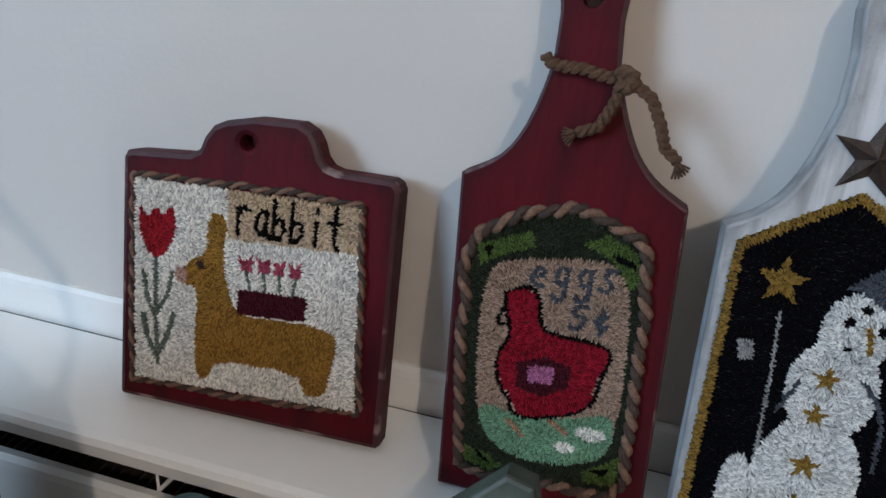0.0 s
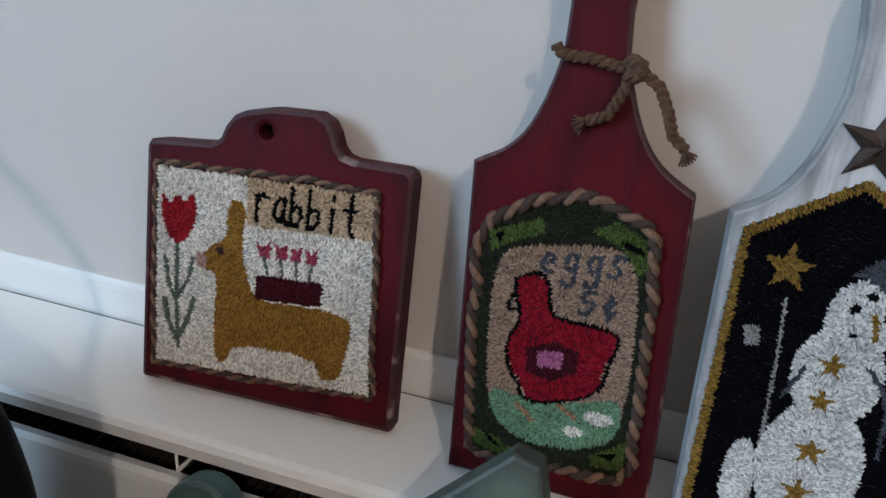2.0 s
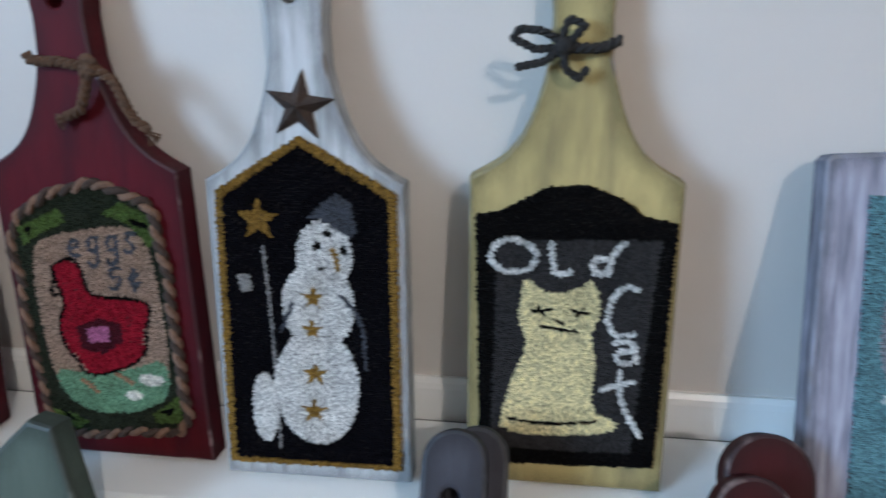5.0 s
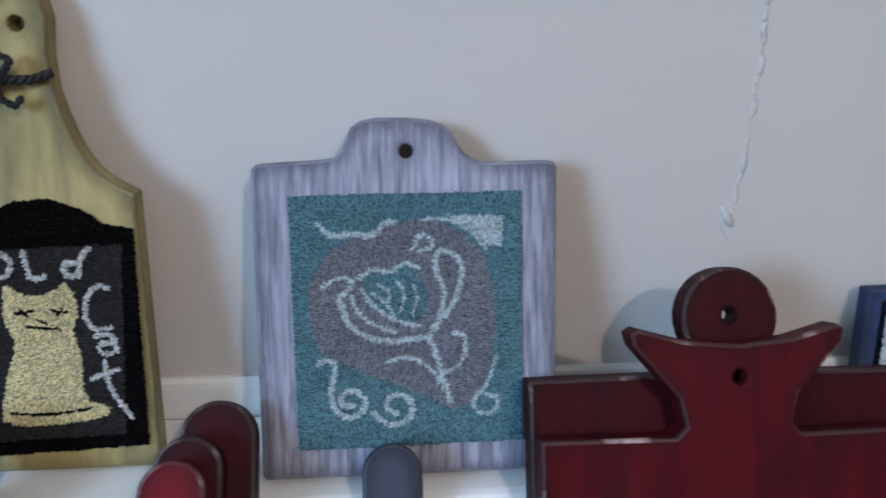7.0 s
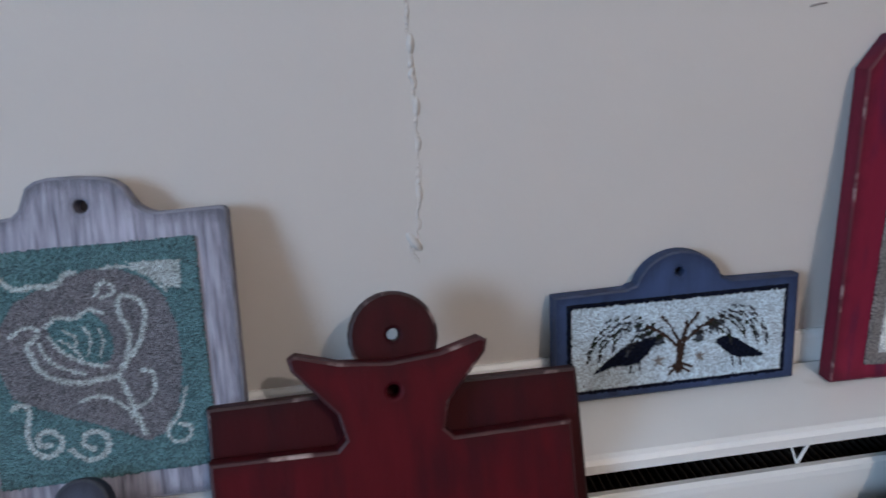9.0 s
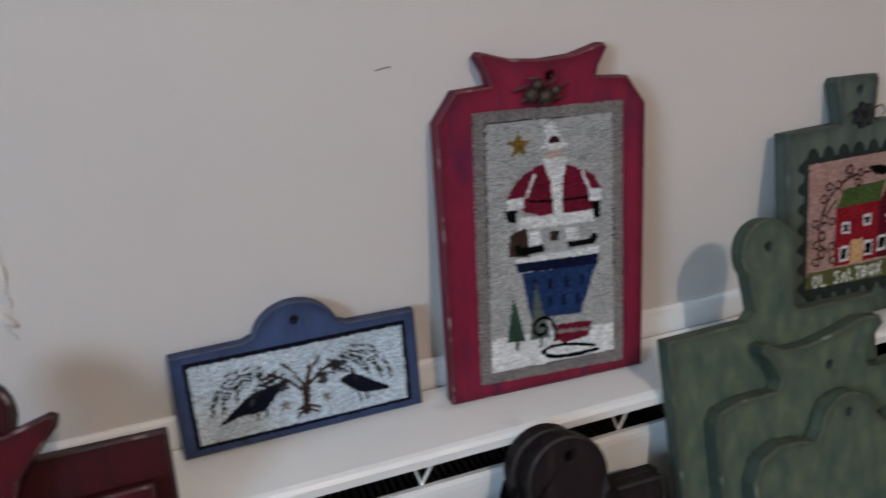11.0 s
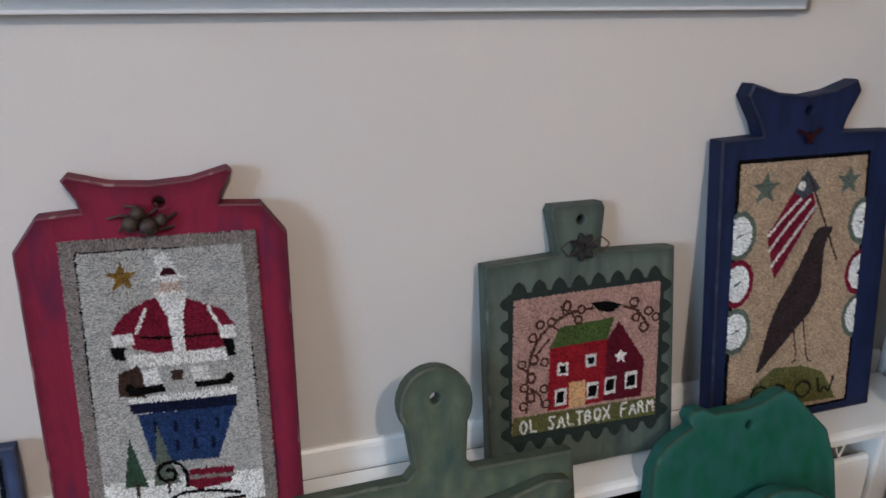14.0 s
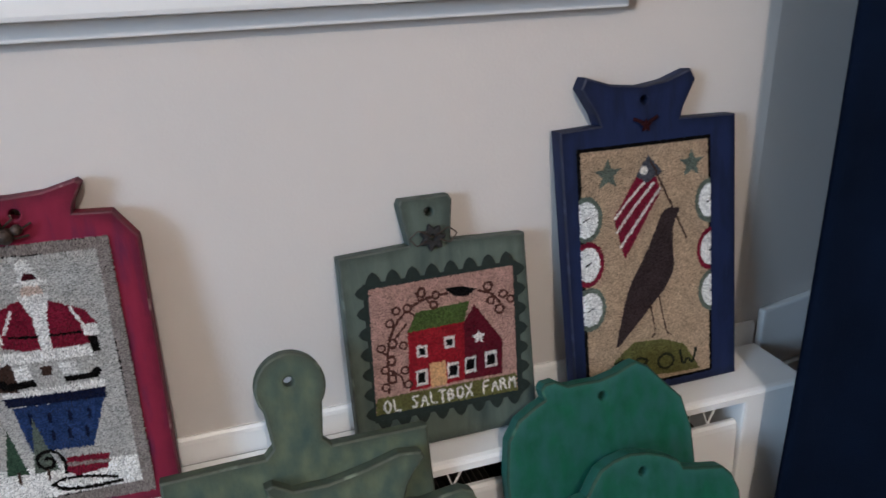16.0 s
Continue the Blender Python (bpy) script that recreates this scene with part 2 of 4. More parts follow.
def resample(path, step, closed=False):
    pts = [Vector(p) for p in path]
    if closed:
        pts.append(pts[0])
    out, left = [], 0.0
    for a, b in zip(pts, pts[1:]):
        length = (b - a).length
        while left < length:
            out.append(a.lerp(b, left / length))
            left += step
        left -= length
    return out


def rope(bm, path, radius, pitch, closed=False, strands=2, wobble=0.0, only=None):
    """Twisted strands along a path of points."""
    pts = resample(path, pitch / 8, closed)
    for s in range(strands):
        if only is not None and s != only:
            continue
        line = []
        for i, p in enumerate(pts):
            a, b = pts[max(i - 1, 0)], pts[min(i + 1, len(pts) - 1)]
            d = (b - a).normalized()
            side = d.cross(Vector((0, 1, 0)))
            side = side.normalized() if side.length > 1e-4 else Vector((1, 0, 0))
            up = side.cross(d)
            w = i * math.tau / 8 + s * math.tau / strands
            line.append(p + radius * 0.75 * (math.cos(w) * side + math.sin(w) * up) + wobble * noise.noise_vector(p * 60))
        tube(bm, line, radius, 5, closed)


def inside(pts, poly):
    x, y = pts[:, 0], pts[:, 1]
    hit = np.zeros(len(pts), bool)
    n = len(poly)
    for i in range(n):
        x0, y0 = poly[i]
        x1, y1 = poly[(i + 1) % n]
        if y0 == y1:
            continue
        hit ^= ((y0 > y) != (y1 > y)) & (x < (x1 - x0) * (y - y0) / (y1 - y0) + x0)
    return hit


def near(pts, line, w):
    best = np.full(len(pts), 1e9)
    for a, b in zip(line, line[1:]):
        a, d = np.array(a, float), np.array(b, float) - np.array(a, float)
        t = np.clip(((pts - a) @ d) / max(d @ d, 1e-9), 0, 1)
        best = np.minimum(best, np.linalg.norm(pts - a - t[:, None] * d, axis=1))
    return best < w


def star_points(c, r, inner=0.42, turn=90):
    return [(c[0] + (r if i % 2 == 0 else r * inner) * math.cos(radians(turn + 36 * i)), c[1] + (r if i % 2 == 0 else r * inner) * math.sin(radians(turn + 36 * i))) for i in range(10)]


def softened(pts, rounds, closed=False):
    """Cut the corners off a line or outline."""
    for _ in range(rounds):
        out = [] if closed else [pts[0]]
        for i in range(len(pts) if closed else len(pts) - 1):
            a, b = pts[i], pts[(i + 1) % len(pts)]
            out += [(0.75 * a[0] + 0.25 * b[0], 0.75 * a[1] + 0.25 * b[1]), (0.25 * a[0] + 0.75 * b[0], 0.25 * a[1] + 0.75 * b[1])]
        pts = out if closed else out + [pts[-1]]
    return pts


def needlework(parent, design, label, step=1.42, height=1.35, follow=None):
    """A punch-needle panel: one stitch at a time, coloured by the last shape that covers it. Millimetres on the board's face."""
    rng = np.random.default_rng(len(label) * 7 + 3)
    outline = design[0][2]
    us, vs = [p[0] for p in outline], [p[1] for p in outline]
    gu, gv = np.meshgrid(np.arange(min(us), max(us), step), np.arange(min(vs), max(vs), step * 0.8))
    gu = gu + (np.arange(gu.shape[0]) % 2)[:, None] * step / 2
    pts = np.stack([gu.ravel(), gv.ravel()], 1)
    pts = pts + rng.normal(0, 0.15 * step, pts.shape)
    pts = pts[inside(pts, outline)]
    colours = [design[0][1]]
    for shape in design[1:]:
        for colour in (shape[1], "coal") if shape[0] == "ring" else (shape[1],):
            if colour not in colours:
                colours.append(colour)

    def shade(p):
        """Which wool covers each point."""
        which = np.zeros(len(p), int)
        for shape in design[1:]:
            kind, colour = shape[0], colours.index(shape[1])
            if kind == "fill":
                sel = inside(p, softened(shape[2], 1, True) if len(shape[2]) > 7 else shape[2])
            elif kind == "line":
                sel = near(p, softened(shape[3], 2), max(shape[2], 1.4) * 0.66)
            elif kind == "star":
                sel = inside(p, star_points(shape[2], shape[3]))
            else:
                q = ((p[:, 0] - shape[2][0]) / shape[3]) ** 2 + ((p[:, 1] - shape[2][1]) / shape[4]) ** 2
                sel = q < 1
                if kind == "ring":
                    which[sel] = colour
                    which[q < 0.3] = colours.index("coal") if shape[1] == "cream" else 0
                    continue
            which[sel] = colour
        return which

    which = shade(pts)
    cu, cv = np.arange(min(us) - 8, max(us) + 8, 1.5), np.arange(min(vs) - 8, max(vs) + 8, 1.5)
    mu, mv = np.meshgrid(cu, cv)
    cells = np.stack([mu.ravel(), mv.ravel()], 1)
    cover = np.where(inside(cells, outline), shade(cells), -1).reshape(mu.shape)
    row = np.clip(((pts[:, 1] - cv[0]) / 1.5).round().astype(int), 0, len(cv) - 1)
    col = np.clip(((pts[:, 0] - cu[0]) / 1.5).round().astype(int), 0, len(cu) - 1)
    lie = np.zeros(len(pts))
    for k in range(len(colours)):
        soft = (cover == k).astype(float)
        for _ in range(7):
            soft = (soft + np.roll(soft, 1, 0) + np.roll(soft, -1, 0) + np.roll(soft, 1, 1) + np.roll(soft, -1, 1)) / 5
        gv_, gu_ = np.gradient(soft)
        sel = which == k
        a, b = gu_[row[sel], col[sel]], gv_[row[sel], col[sel]]
        lie[sel] = np.where(np.hypot(a, b) > 0.004, np.arctan2(b, a), math.pi / 2 if follow is None else follow)
    bm = bmesh.new()
    prism(bm, mm(outline), -0.0016, 0.0004, bevel=0)
    mat = part("needlework_panel", bm, M_BACKING, parent, label)
    corner = np.array([(-1, -1), (1, -1), (1, 1), (-1, 1)], float)
    for k, colour in enumerate(colours):
        p = pts[which == k]
        n = len(p)
        if not n:
            continue
        turn = lie[which == k] + rng.normal(0, 0.22, n)
        c, s = np.cos(turn)[:, None], np.sin(turn)[:, None]
        long = (rng.uniform(0.66, 0.95, n) * step)[:, None]
        wide = (rng.uniform(0.30, 0.42, n) * step)[:, None]
        h = rng.uniform(0.65, 1.25, n) * height
        verts = np.zeros((n, 8, 3))
        for j in range(2):
            f = 1.16 if j == 0 else 0.52
            a, b = corner[:, 0] * long * f, corner[:, 1] * wide * f
            verts[:, 4 * j:4 * j + 4, 0] = p[:, :1] + a * c - b * s
            verts[:, 4 * j:4 * j + 4, 2] = p[:, 1:] + a * s + b * c
            verts[:, 4 * j:4 * j + 4, 1] = -1.3 if j == 0 else -(1.5 + h)[:, None]
        quads = np.array([(4, 5, 6, 7), (0, 1, 5, 4), (1, 2, 6, 5), (2, 3, 7, 6), (3, 0, 4, 7)])
        faces = (np.arange(n)[:, None, None] * 8 + quads[None]).reshape(-1, 4)
        me = bpy.data.meshes.new("stitches")
        me.from_pydata((verts.reshape(-1, 3) / 1000.0).tolist(), [], faces.tolist())
        me.materials.append(wool(colour))
        ob = new(colour + "_stitches", me)
        ob.parent = mat
        tagged(ob, kind="stuff")
    return mat


GLYPHS = {
    "r": [[(0, 0), (0, 0.7)], [(0, 0.5), (0.4, 0.75), (0.8, 0.65)]],
    "a": [[(0.8, 0.6), (0.4, 0.7), (0, 0.35), (0.3, 0), (0.8, 0.2)], [(0.85, 0.7), (0.8, 0.2), (1, 0)]],
    "b": [[(0, 1), (0, 0)], [(0, 0.35), (0.5, 0.6), (0.9, 0.3), (0.5, 0), (0, 0.1)]],
    "i": [[(0.5, 0), (0.5, 0.6)], [(0.5, 0.85), (0.5, 0.92)]],
    "t": [[(0.5, 1), (0.5, 0.1), (0.8, 0)], [(0, 0.65), (1, 0.65)]],
    "e": [[(0.05, 0.35), (0.9, 0.4), (0.6, 0.7), (0.1, 0.5), (0.2, 0.1), (0.8, 0.05)]],
    "g": [[(0.85, 0.6), (0.4, 0.7), (0.1, 0.4), (0.4, 0.1), (0.8, 0.3)], [(0.85, 0.65), (0.85, -0.2), (0.4, -0.4), (0.1, -0.2)]],
    "s": [[(0.9, 0.65), (0.4, 0.7), (0.2, 0.5), (0.8, 0.25), (0.5, 0), (0.05, 0.1)]],
    "5": [[(0.9, 1), (0.2, 1), (0.1, 0.55), (0.7, 0.6), (0.9, 0.3), (0.5, 0), (0.05, 0.1)]],
    "c|": [[(0.85, 0.6), (0.4, 0.7), (0.1, 0.4), (0.4, 0.1), (0.85, 0.2)], [(0.5, 0.9), (0.5, -0.1)]],
    "O": [[(0.5, 0), (0.1, 0.2), (0, 0.5), (0.1, 0.8), (0.5, 1), (0.9, 0.8), (1, 0.5), (0.9, 0.2), (0.5, 0)]],
    "L": [[(0.1, 1), (0.1, 0), (0.9, 0.05)]],
    "d": [[(0.9, 1), (0.85, 0)], [(0.85, 0.35), (0.4, 0.6), (0.05, 0.3), (0.4, 0), (0.85, 0.1)]],
    "C": [[(0.95, 0.85), (0.5, 1), (0.1, 0.7), (0.1, 0.25), (0.5, 0), (0.95, 0.12)]],
    "S": [[(0.95, 0.9), (0.4, 1), (0.15, 0.75), (0.8, 0.35), (0.5, 0), (0, 0.12)]],
    "A": [[(0, 0), (0.5, 1), (1, 0)], [(0.2, 0.4), (0.8, 0.4)]],
    "T": [[(0, 1), (1, 1)], [(0.5, 1), (0.5, 0)]],
    "B": [[(0, 0), (0, 1), (0.7, 0.85), (0.6, 0.55), (0, 0.5)], [(0.6, 0.5), (0.9, 0.25), (0, 0)]],
    "X": [[(0, 0), (1, 1)], [(0, 1), (1, 0)]],
    "F": [[(0, 0), (0, 1), (0.9, 1)], [(0, 0.55), (0.7, 0.55)]],
    "R": [[(0, 0), (0, 1), (0.8, 0.8), (0.6, 0.5), (0, 0.5)], [(0.5, 0.5), (0.9, 0)]],
    "M": [[(0, 0), (0.1, 1), (0.5, 0.4), (0.9, 1), (1, 0)]],
    "W": [[(0, 1), (0.2, 0), (0.5, 0.6), (0.8, 0), (1, 1)]],
}


def stitched(text, colour, u, v, u1, v1, height, weight=1.6, fill=0.72):
    """Letters as lines of stitches, from the base line's left end (u, v) to its right end (u1, v1)."""
    step = 1.0 / len(text)
    out = []
    for k, ch in enumerate(text):
        for line in GLYPHS.get(ch, []):
            pts = [(k * step + x * step * fill, y * height) for x, y in line]
            out.append(("line", colour, weight, [(u + (u1 - u) * s, v + (v1 - v) * s + h) for s, h in pts]))
    return out


LEDGE = 0.197


def plaque(name, label, x0, x1, y0, y1, lean, thick=0.019, base=None, category="wall plaque", group=""):
    """An empty at the foot of a leaning board: local x along the board, z up its face, y into the wall."""
    ob = new(name)
    yaw = math.degrees(math.atan2(y1 - y0, x1 - x0))
    z = (LEDGE if base is None else base) + thick * math.sin(radians(lean))
    ob.matrix_world = pose((x0 + x1) / 2, (y0 + y1) / 2, z, -lean, 0, yaw)
    return tagged(ob, label, category, group)


def board(parent, pts, mat, hole=None, thick=0.019, bevel=0.0022, name="board", dy=0.0):
    bm = bmesh.new()
    prism(bm, pts, dy, dy + thick, hole, bevel)
    ob = part(name, bm, mat, parent)
    ob.data.materials.append(rim_of(mat))
    for f in ob.data.polygons:
        if 0.08 < abs(f.normal.y) < 0.995 and not (hole and math.hypot(f.center.x - hole[0], f.center.z - hole[1]) < hole[2] + 0.004):
            f.material_index = 1
    return ob


def bottle_outline(half, shoulder, neck, top, shear=0.0, dx=0.0, notch=0):
    """A bread-board shape: straight sides, shoulders that sweep up in a curve to a long handle."""
    w = half - neck
    right = [(half, 0), (half, shoulder)]
    right += [(half - w * f / 12, shoulder + 22 * f / 12 + 40 * (f / 12) ** 4) for f in range(1, 13)]
    right += [(neck - 0.6, shoulder + 74), (neck - 1, shoulder + 84), (neck + 1, top - 18), (neck - 1, top - 8), (neck - 7, top)]
    return mm(mirrored(right), shear, dx)


# ---- the room ----
RX0, RX1, RY0, RZ = -1.9, 3.2, -3.6, 2.4
wall_back = box("wall_north", (RX0 - 0.1, 0, 0), (2.036, 0.1, RZ), M_WALL)
tagged(wall_back, "off-white painted wall with scuffs and hairline cracks", "wall", kind="structure")
bm = bmesh.new()
add_box(bm, (0, 0, 0), (1.38, 0.1, RZ))
turned = mesh_object("wall_north_turned", bm, M_WALL)
turned.matrix_world = pose(2.036, 0, 0, 0, 0, 11)
tagged(turned, "off-white painted wall beside the corner", "wall", kind="structure")
bm = bmesh.new()
add_box(bm, (0.0, -0.012, 0.14), (1.2, -0.001, 0.235), 0.004)
add_box(bm, (0.0, -0.016, 0.0), (1.2, -0.001, 0.137), 0.002)
skirting = mesh_object("baseboard", bm, M_TRIM)
skirting.matrix_world = pose(2.066, 0.004, 0.006, 0, 0, 11)
tagged(skirting, "white painted baseboard moulding", "baseboard", kind="structure")
# added walls out of view; their dark brown keeps bounced light down
tagged(box("wall_east", (RX1, RY0, 0), (RX1 + 0.1, 0.9, RZ), M_UNSEEN_WALL), "unseen side wall, dark to cut bounced light", "wall", kind="structure")
tagged(box("wall_south", (RX0 - 0.1, RY0 - 0.1, 0), (RX1 + 0.1, RY0, RZ), M_UNSEEN_WALL), "unseen wall, dark to cut bounced light", "wall", kind="structure")
bm = bmesh.new()
add_box(bm, (RX0 - 0.1, RY0, 0), (RX0, -2.90, RZ))
add_box(bm, (RX0 - 0.1, -1.80, 0), (RX0, 0, RZ))
add_box(bm, (RX0 - 0.1, -2.90, 0), (RX0, -1.80, 0.80))
add_box(bm, (RX0 - 0.1, -2.90, 2.0), (RX0, -1.80, RZ))
tagged(mesh_object("wall_west", bm, M_UNSEEN_WALL), "unseen wall with a window opening, dark to cut bounced light", "wall", kind="structure")
# the floor is out of view too, dark for the same reason
tagged(box("floor", (RX0 - 0.1, RY0 - 0.1, -0.05), (RX1 + 0.1, 1.0, 0), M_UNSEEN_FLOOR), "unseen floor, dark to cut bounced light", "floor", kind="structure")
tagged(box("ceiling", (RX0 - 0.1, RY0 - 0.1, RZ), (RX1 + 0.1, 1.0, RZ + 0.08), M_CEIL), "white painted ceiling", "ceiling", kind="structure")

# window trim above the boards
window = tagged(new("window_1"), "white painted window stool and apron", "window", kind="structure")
window.location = (1.16, 0, 0.638)
box("apron", (-0.67, -0.014, 0.0), (0.67, 0, 0.016), M_TRIM, window, 0.002)
box("window_sill", (-0.68, -0.040, 0.018), (0.68, 0, 0.040), M_TRIM, window, 0.005)
box("window_frame", (-0.64, -0.02, 0.042), (0.64, 0, 0.12), M_TRIM, window, 0.003)

# hairline crack and scuffs in the wall paint
bm = bmesh.new()
CRACK = [(0.327, 0.767), (0.340, 0.759), (0.350, 0.766), (0.380, 0.767), (0.410, 0.768), (0.451, 0.767), (0.471, 0.766), (0.508, 0.763), (0.560, 0.762), (0.64, 0.760)]
rise = [c[0] for c in CRACK]
r = random.Random(11)
for z in np.arange(0.327, 0.637, 0.0026):
    z = float(z)
    x = float(np.interp(z, rise, [c[1] for c in CRACK])) + 0.0020 * noise.noise((0, 0, z * 75.0)) + r.uniform(-0.0006, 0.0006)
    q = 0.0019 * (0.75 + 0.9 * noise.noise((3, 0, z * 45.0))) * r.uniform(0.7, 1.2)
    if q > 0.0006:
        bmesh.ops.create_icosphere(bm, subdivisions=1, radius=q, matrix=Matrix.Translation((x, 0, z)) @ Matrix.Diagonal((0.9, 0.9, 1.7, 1)))
for z, q in ((0.36, 0.002), (0.385, 0.003), (0.402, 0.0016), (0.424, 0.0024), (0.452, 0.003), (0.470, 0.002), (0.497, 0.003), (0.54, 0.002), (0.58, 0.003)):
    bmesh.ops.create_icosphere(bm, subdivisions=2, radius=q, matrix=Matrix.Translation((float(np.interp(z, rise, [c[1] for c in CRACK])) + 0.001, 0.0004, z)) @ Matrix.Diagonal((0.9, 0.8, 2.6, 1)))
bmesh.ops.create_icosphere(bm, subdivisions=2, radius=0.0055, matrix=Matrix.Translation((0.763, 0.0006, 0.345)) @ pose(0, 0, 0, 0, -35, 0) @ Matrix.Diagonal((0.7, 0.6, 1.9, 1)))
tagged(mesh_object("crack", bm, M_WALL, smooth=True), "raised hairline plaster crack in the wall", "wall crack", kind="structure")
M_SCUFF = material("scuff", (0.33, 0.29, 0.27), 0.8, 0, 0.3, 200, 0)
for x, z, w in ((1.082, 0.513, 0.007), (0.30, 0.60, 0.004)):
    bm = bmesh.new()
    tube(bm, [(x - w, 0, z - 0.001), (x, -0.0004, z + 0.0006), (x + w, 0, z + 0.001)], 0.0008, 5)
    tagged(mesh_object("scuff", bm, M_SCUFF), "small grey scuff mark on the wall", "scuff", kind="structure")

# ---- baseboard heater ----
HX0, HX1 = -1.3, 2.055
heater = tagged(new("baseboard_heater"), "long white enamelled baseboard heater with an open front slot", "heater")
heater.location = (0, 0, 0)


def strip(name, profile, x0, x1, mat, label=""):
    bm = bmesh.new()
    a = [bm.verts.new((x0, y, z)) for y, z in profile]
    b = [bm.verts.new((x1, y, z)) for y, z in profile]
    n = len(profile)
    for i in range(n):
        bm.faces.new((a[i], a[(i + 1) % n], b[(i + 1) % n], b[i]))
    bm.faces.new(a)
    bm.faces.new(b[::-1])
    return part(name, bm, mat, heater, label)


strip("back_panel", [(0, 0.0), (0, 0.226), (-0.004, 0.227), (-0.0065, 0.224), (-0.0075, 0.220), (-0.0075, 0.0)], HX0, HX1, M_ENAMEL)
strip("top_panel", [(-0.0112, 0.194), (-0.0112, 0.1968), (-0.100, 0.197), (-0.1045, 0.1955), (-0.107, 0.192), (-0.107, 0.184), (-0.105, 0.184), (-0.105, 0.191), (-0.1, 0.194)], HX0, HX1 - 0.0, M_ENAMEL)
strip("front_panel", [(-0.088, 0.148), (-0.0895, 0.151), (-0.095, 0.152), (-0.0985, 0.149), (-0.0995, 0.144), (-0.104, 0.045), (-0.098, 0.03), (-0.096, 0.03), (-0.101, 0.046), (-0.0965, 0.143), (-0.094, 0.148)], HX0, HX1 - 0.09, M_ENAMEL)
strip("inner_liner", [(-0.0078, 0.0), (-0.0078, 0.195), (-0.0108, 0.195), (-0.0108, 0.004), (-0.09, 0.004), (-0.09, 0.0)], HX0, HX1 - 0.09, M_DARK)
bm = bmesh.new()
add_box(bm, (HX1 - 0.088, -0.1065, 0.0), (HX1, -0.009, 0.1915), 0.004)
part("end_cap", bm, M_ENAMEL, heater)
bm = bmesh.new()
tube(bm, [(HX0 + 0.02, -0.05, 0.100), (HX1 - 0.1, -0.05, 0.100)], 0.011, 10)
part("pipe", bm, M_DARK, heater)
bm = bmesh.new()
x = HX0 + 0.02
while x < HX1 - 0.12:
    add_box(bm, (x, -0.082, 0.070), (x + 0.0012, -0.018, 0.130))
    x += 0.0075
# the slot's shade is put into the fins' dark colour
fins = part("heating_element", bm, M_FIN, heater, "thin metal heating fins, coloured dark for the slot's shade")
tagged(fins, kind="stuff")
for x in (-0.19, 0.30, 0.62, 1.07, 1.28, 1.60, 1.93):
    bm = bmesh.new()
    tube(bm, [(x, -0.088, 0.150), (x + 0.012, -0.083, 0.165), (x + 0.020, -0.078, 0.194)], 0.0015, 6)
    tube(bm, [(x, -0.088, 0.150), (x - 0.012, -0.073, 0.194)], 0.0010, 6)
    part("bracket", bm, M_ENAMEL, heater)

# ---- panel designs, in millimetres on the board's face ----
def rabbit_design():
    return [
        ("outline", "cream", [(-79, 141), (61, 145), (69, 23), (-74, 16)]),
        ("fill", "sand", [(-19, 143), (61, 145), (63, 118), (-18, 114)]),
        ("fill", "scarlet", [(-75, 128), (-70, 118), (-65, 126), (-59, 121), (-54, 129), (-50, 115), (-56, 99), (-63, 94), (-70, 99), (-75, 111)]),
        ("line", "sage", 2.2, [(-63, 94), (-62, 64), (-59, 28)]),
        ("line", "sage", 2.2, [(-61, 57), (-67, 65), (-71, 84)]),
        ("line", "sage", 2.2, [(-61, 61), (-54, 73), (-52, 87)]),
        ("line", "sage", 2.8, [(-60, 32), (-67, 44), (-70, 57)]),
        ("line", "sage", 2.8, [(-60, 32), (-53, 47), (-50, 61)]),
        ("fill", "ochre", [(-31, 128), (-18, 128), (-20, 101), (-15, 80), (-8, 68), (26, 71), (52, 70), (55, 60), (52, 40), (50, 28), (37, 26), (33, 40), (-22, 37), (-24, 25), (-32, 22), (-35, 39), (-35, 69), (-35, 80), (-45, 82), (-48, 87), (-40, 98), (-30, 103)]),
        ("disc", "umber", (-34, 95), 3, 2.6),
        ("disc", "blush", (-46, 87), 4, 5),
        ("fill", "oxblood", [(-9, 85), (34, 87), (34, 72), (-9, 69)]),
        ("fill", "rose", [(-11, 106), (-6, 102), (-1, 107), (-1, 96), (-8, 96)]),
        ("fill", "rose", [(1, 107), (5, 103), (10, 107), (10, 97), (3, 97)]),
        ("fill", "rose", [(12, 106), (16, 104), (19, 108), (19, 98), (13, 97)]),
        ("fill", "rose", [(21, 107), (25, 103), (29, 108), (29, 98), (23, 97)]),
        ("line", "sage", 1.1, [(-5, 97), (-2, 86)]),
        ("line", "sage", 1.1, [(6, 97), (8, 87)]),
        ("line", "sage", 1.1, [(16, 97), (17, 87)]),
        ("line", "sage", 1.1, [(26, 97), (25, 87)]),
    ]


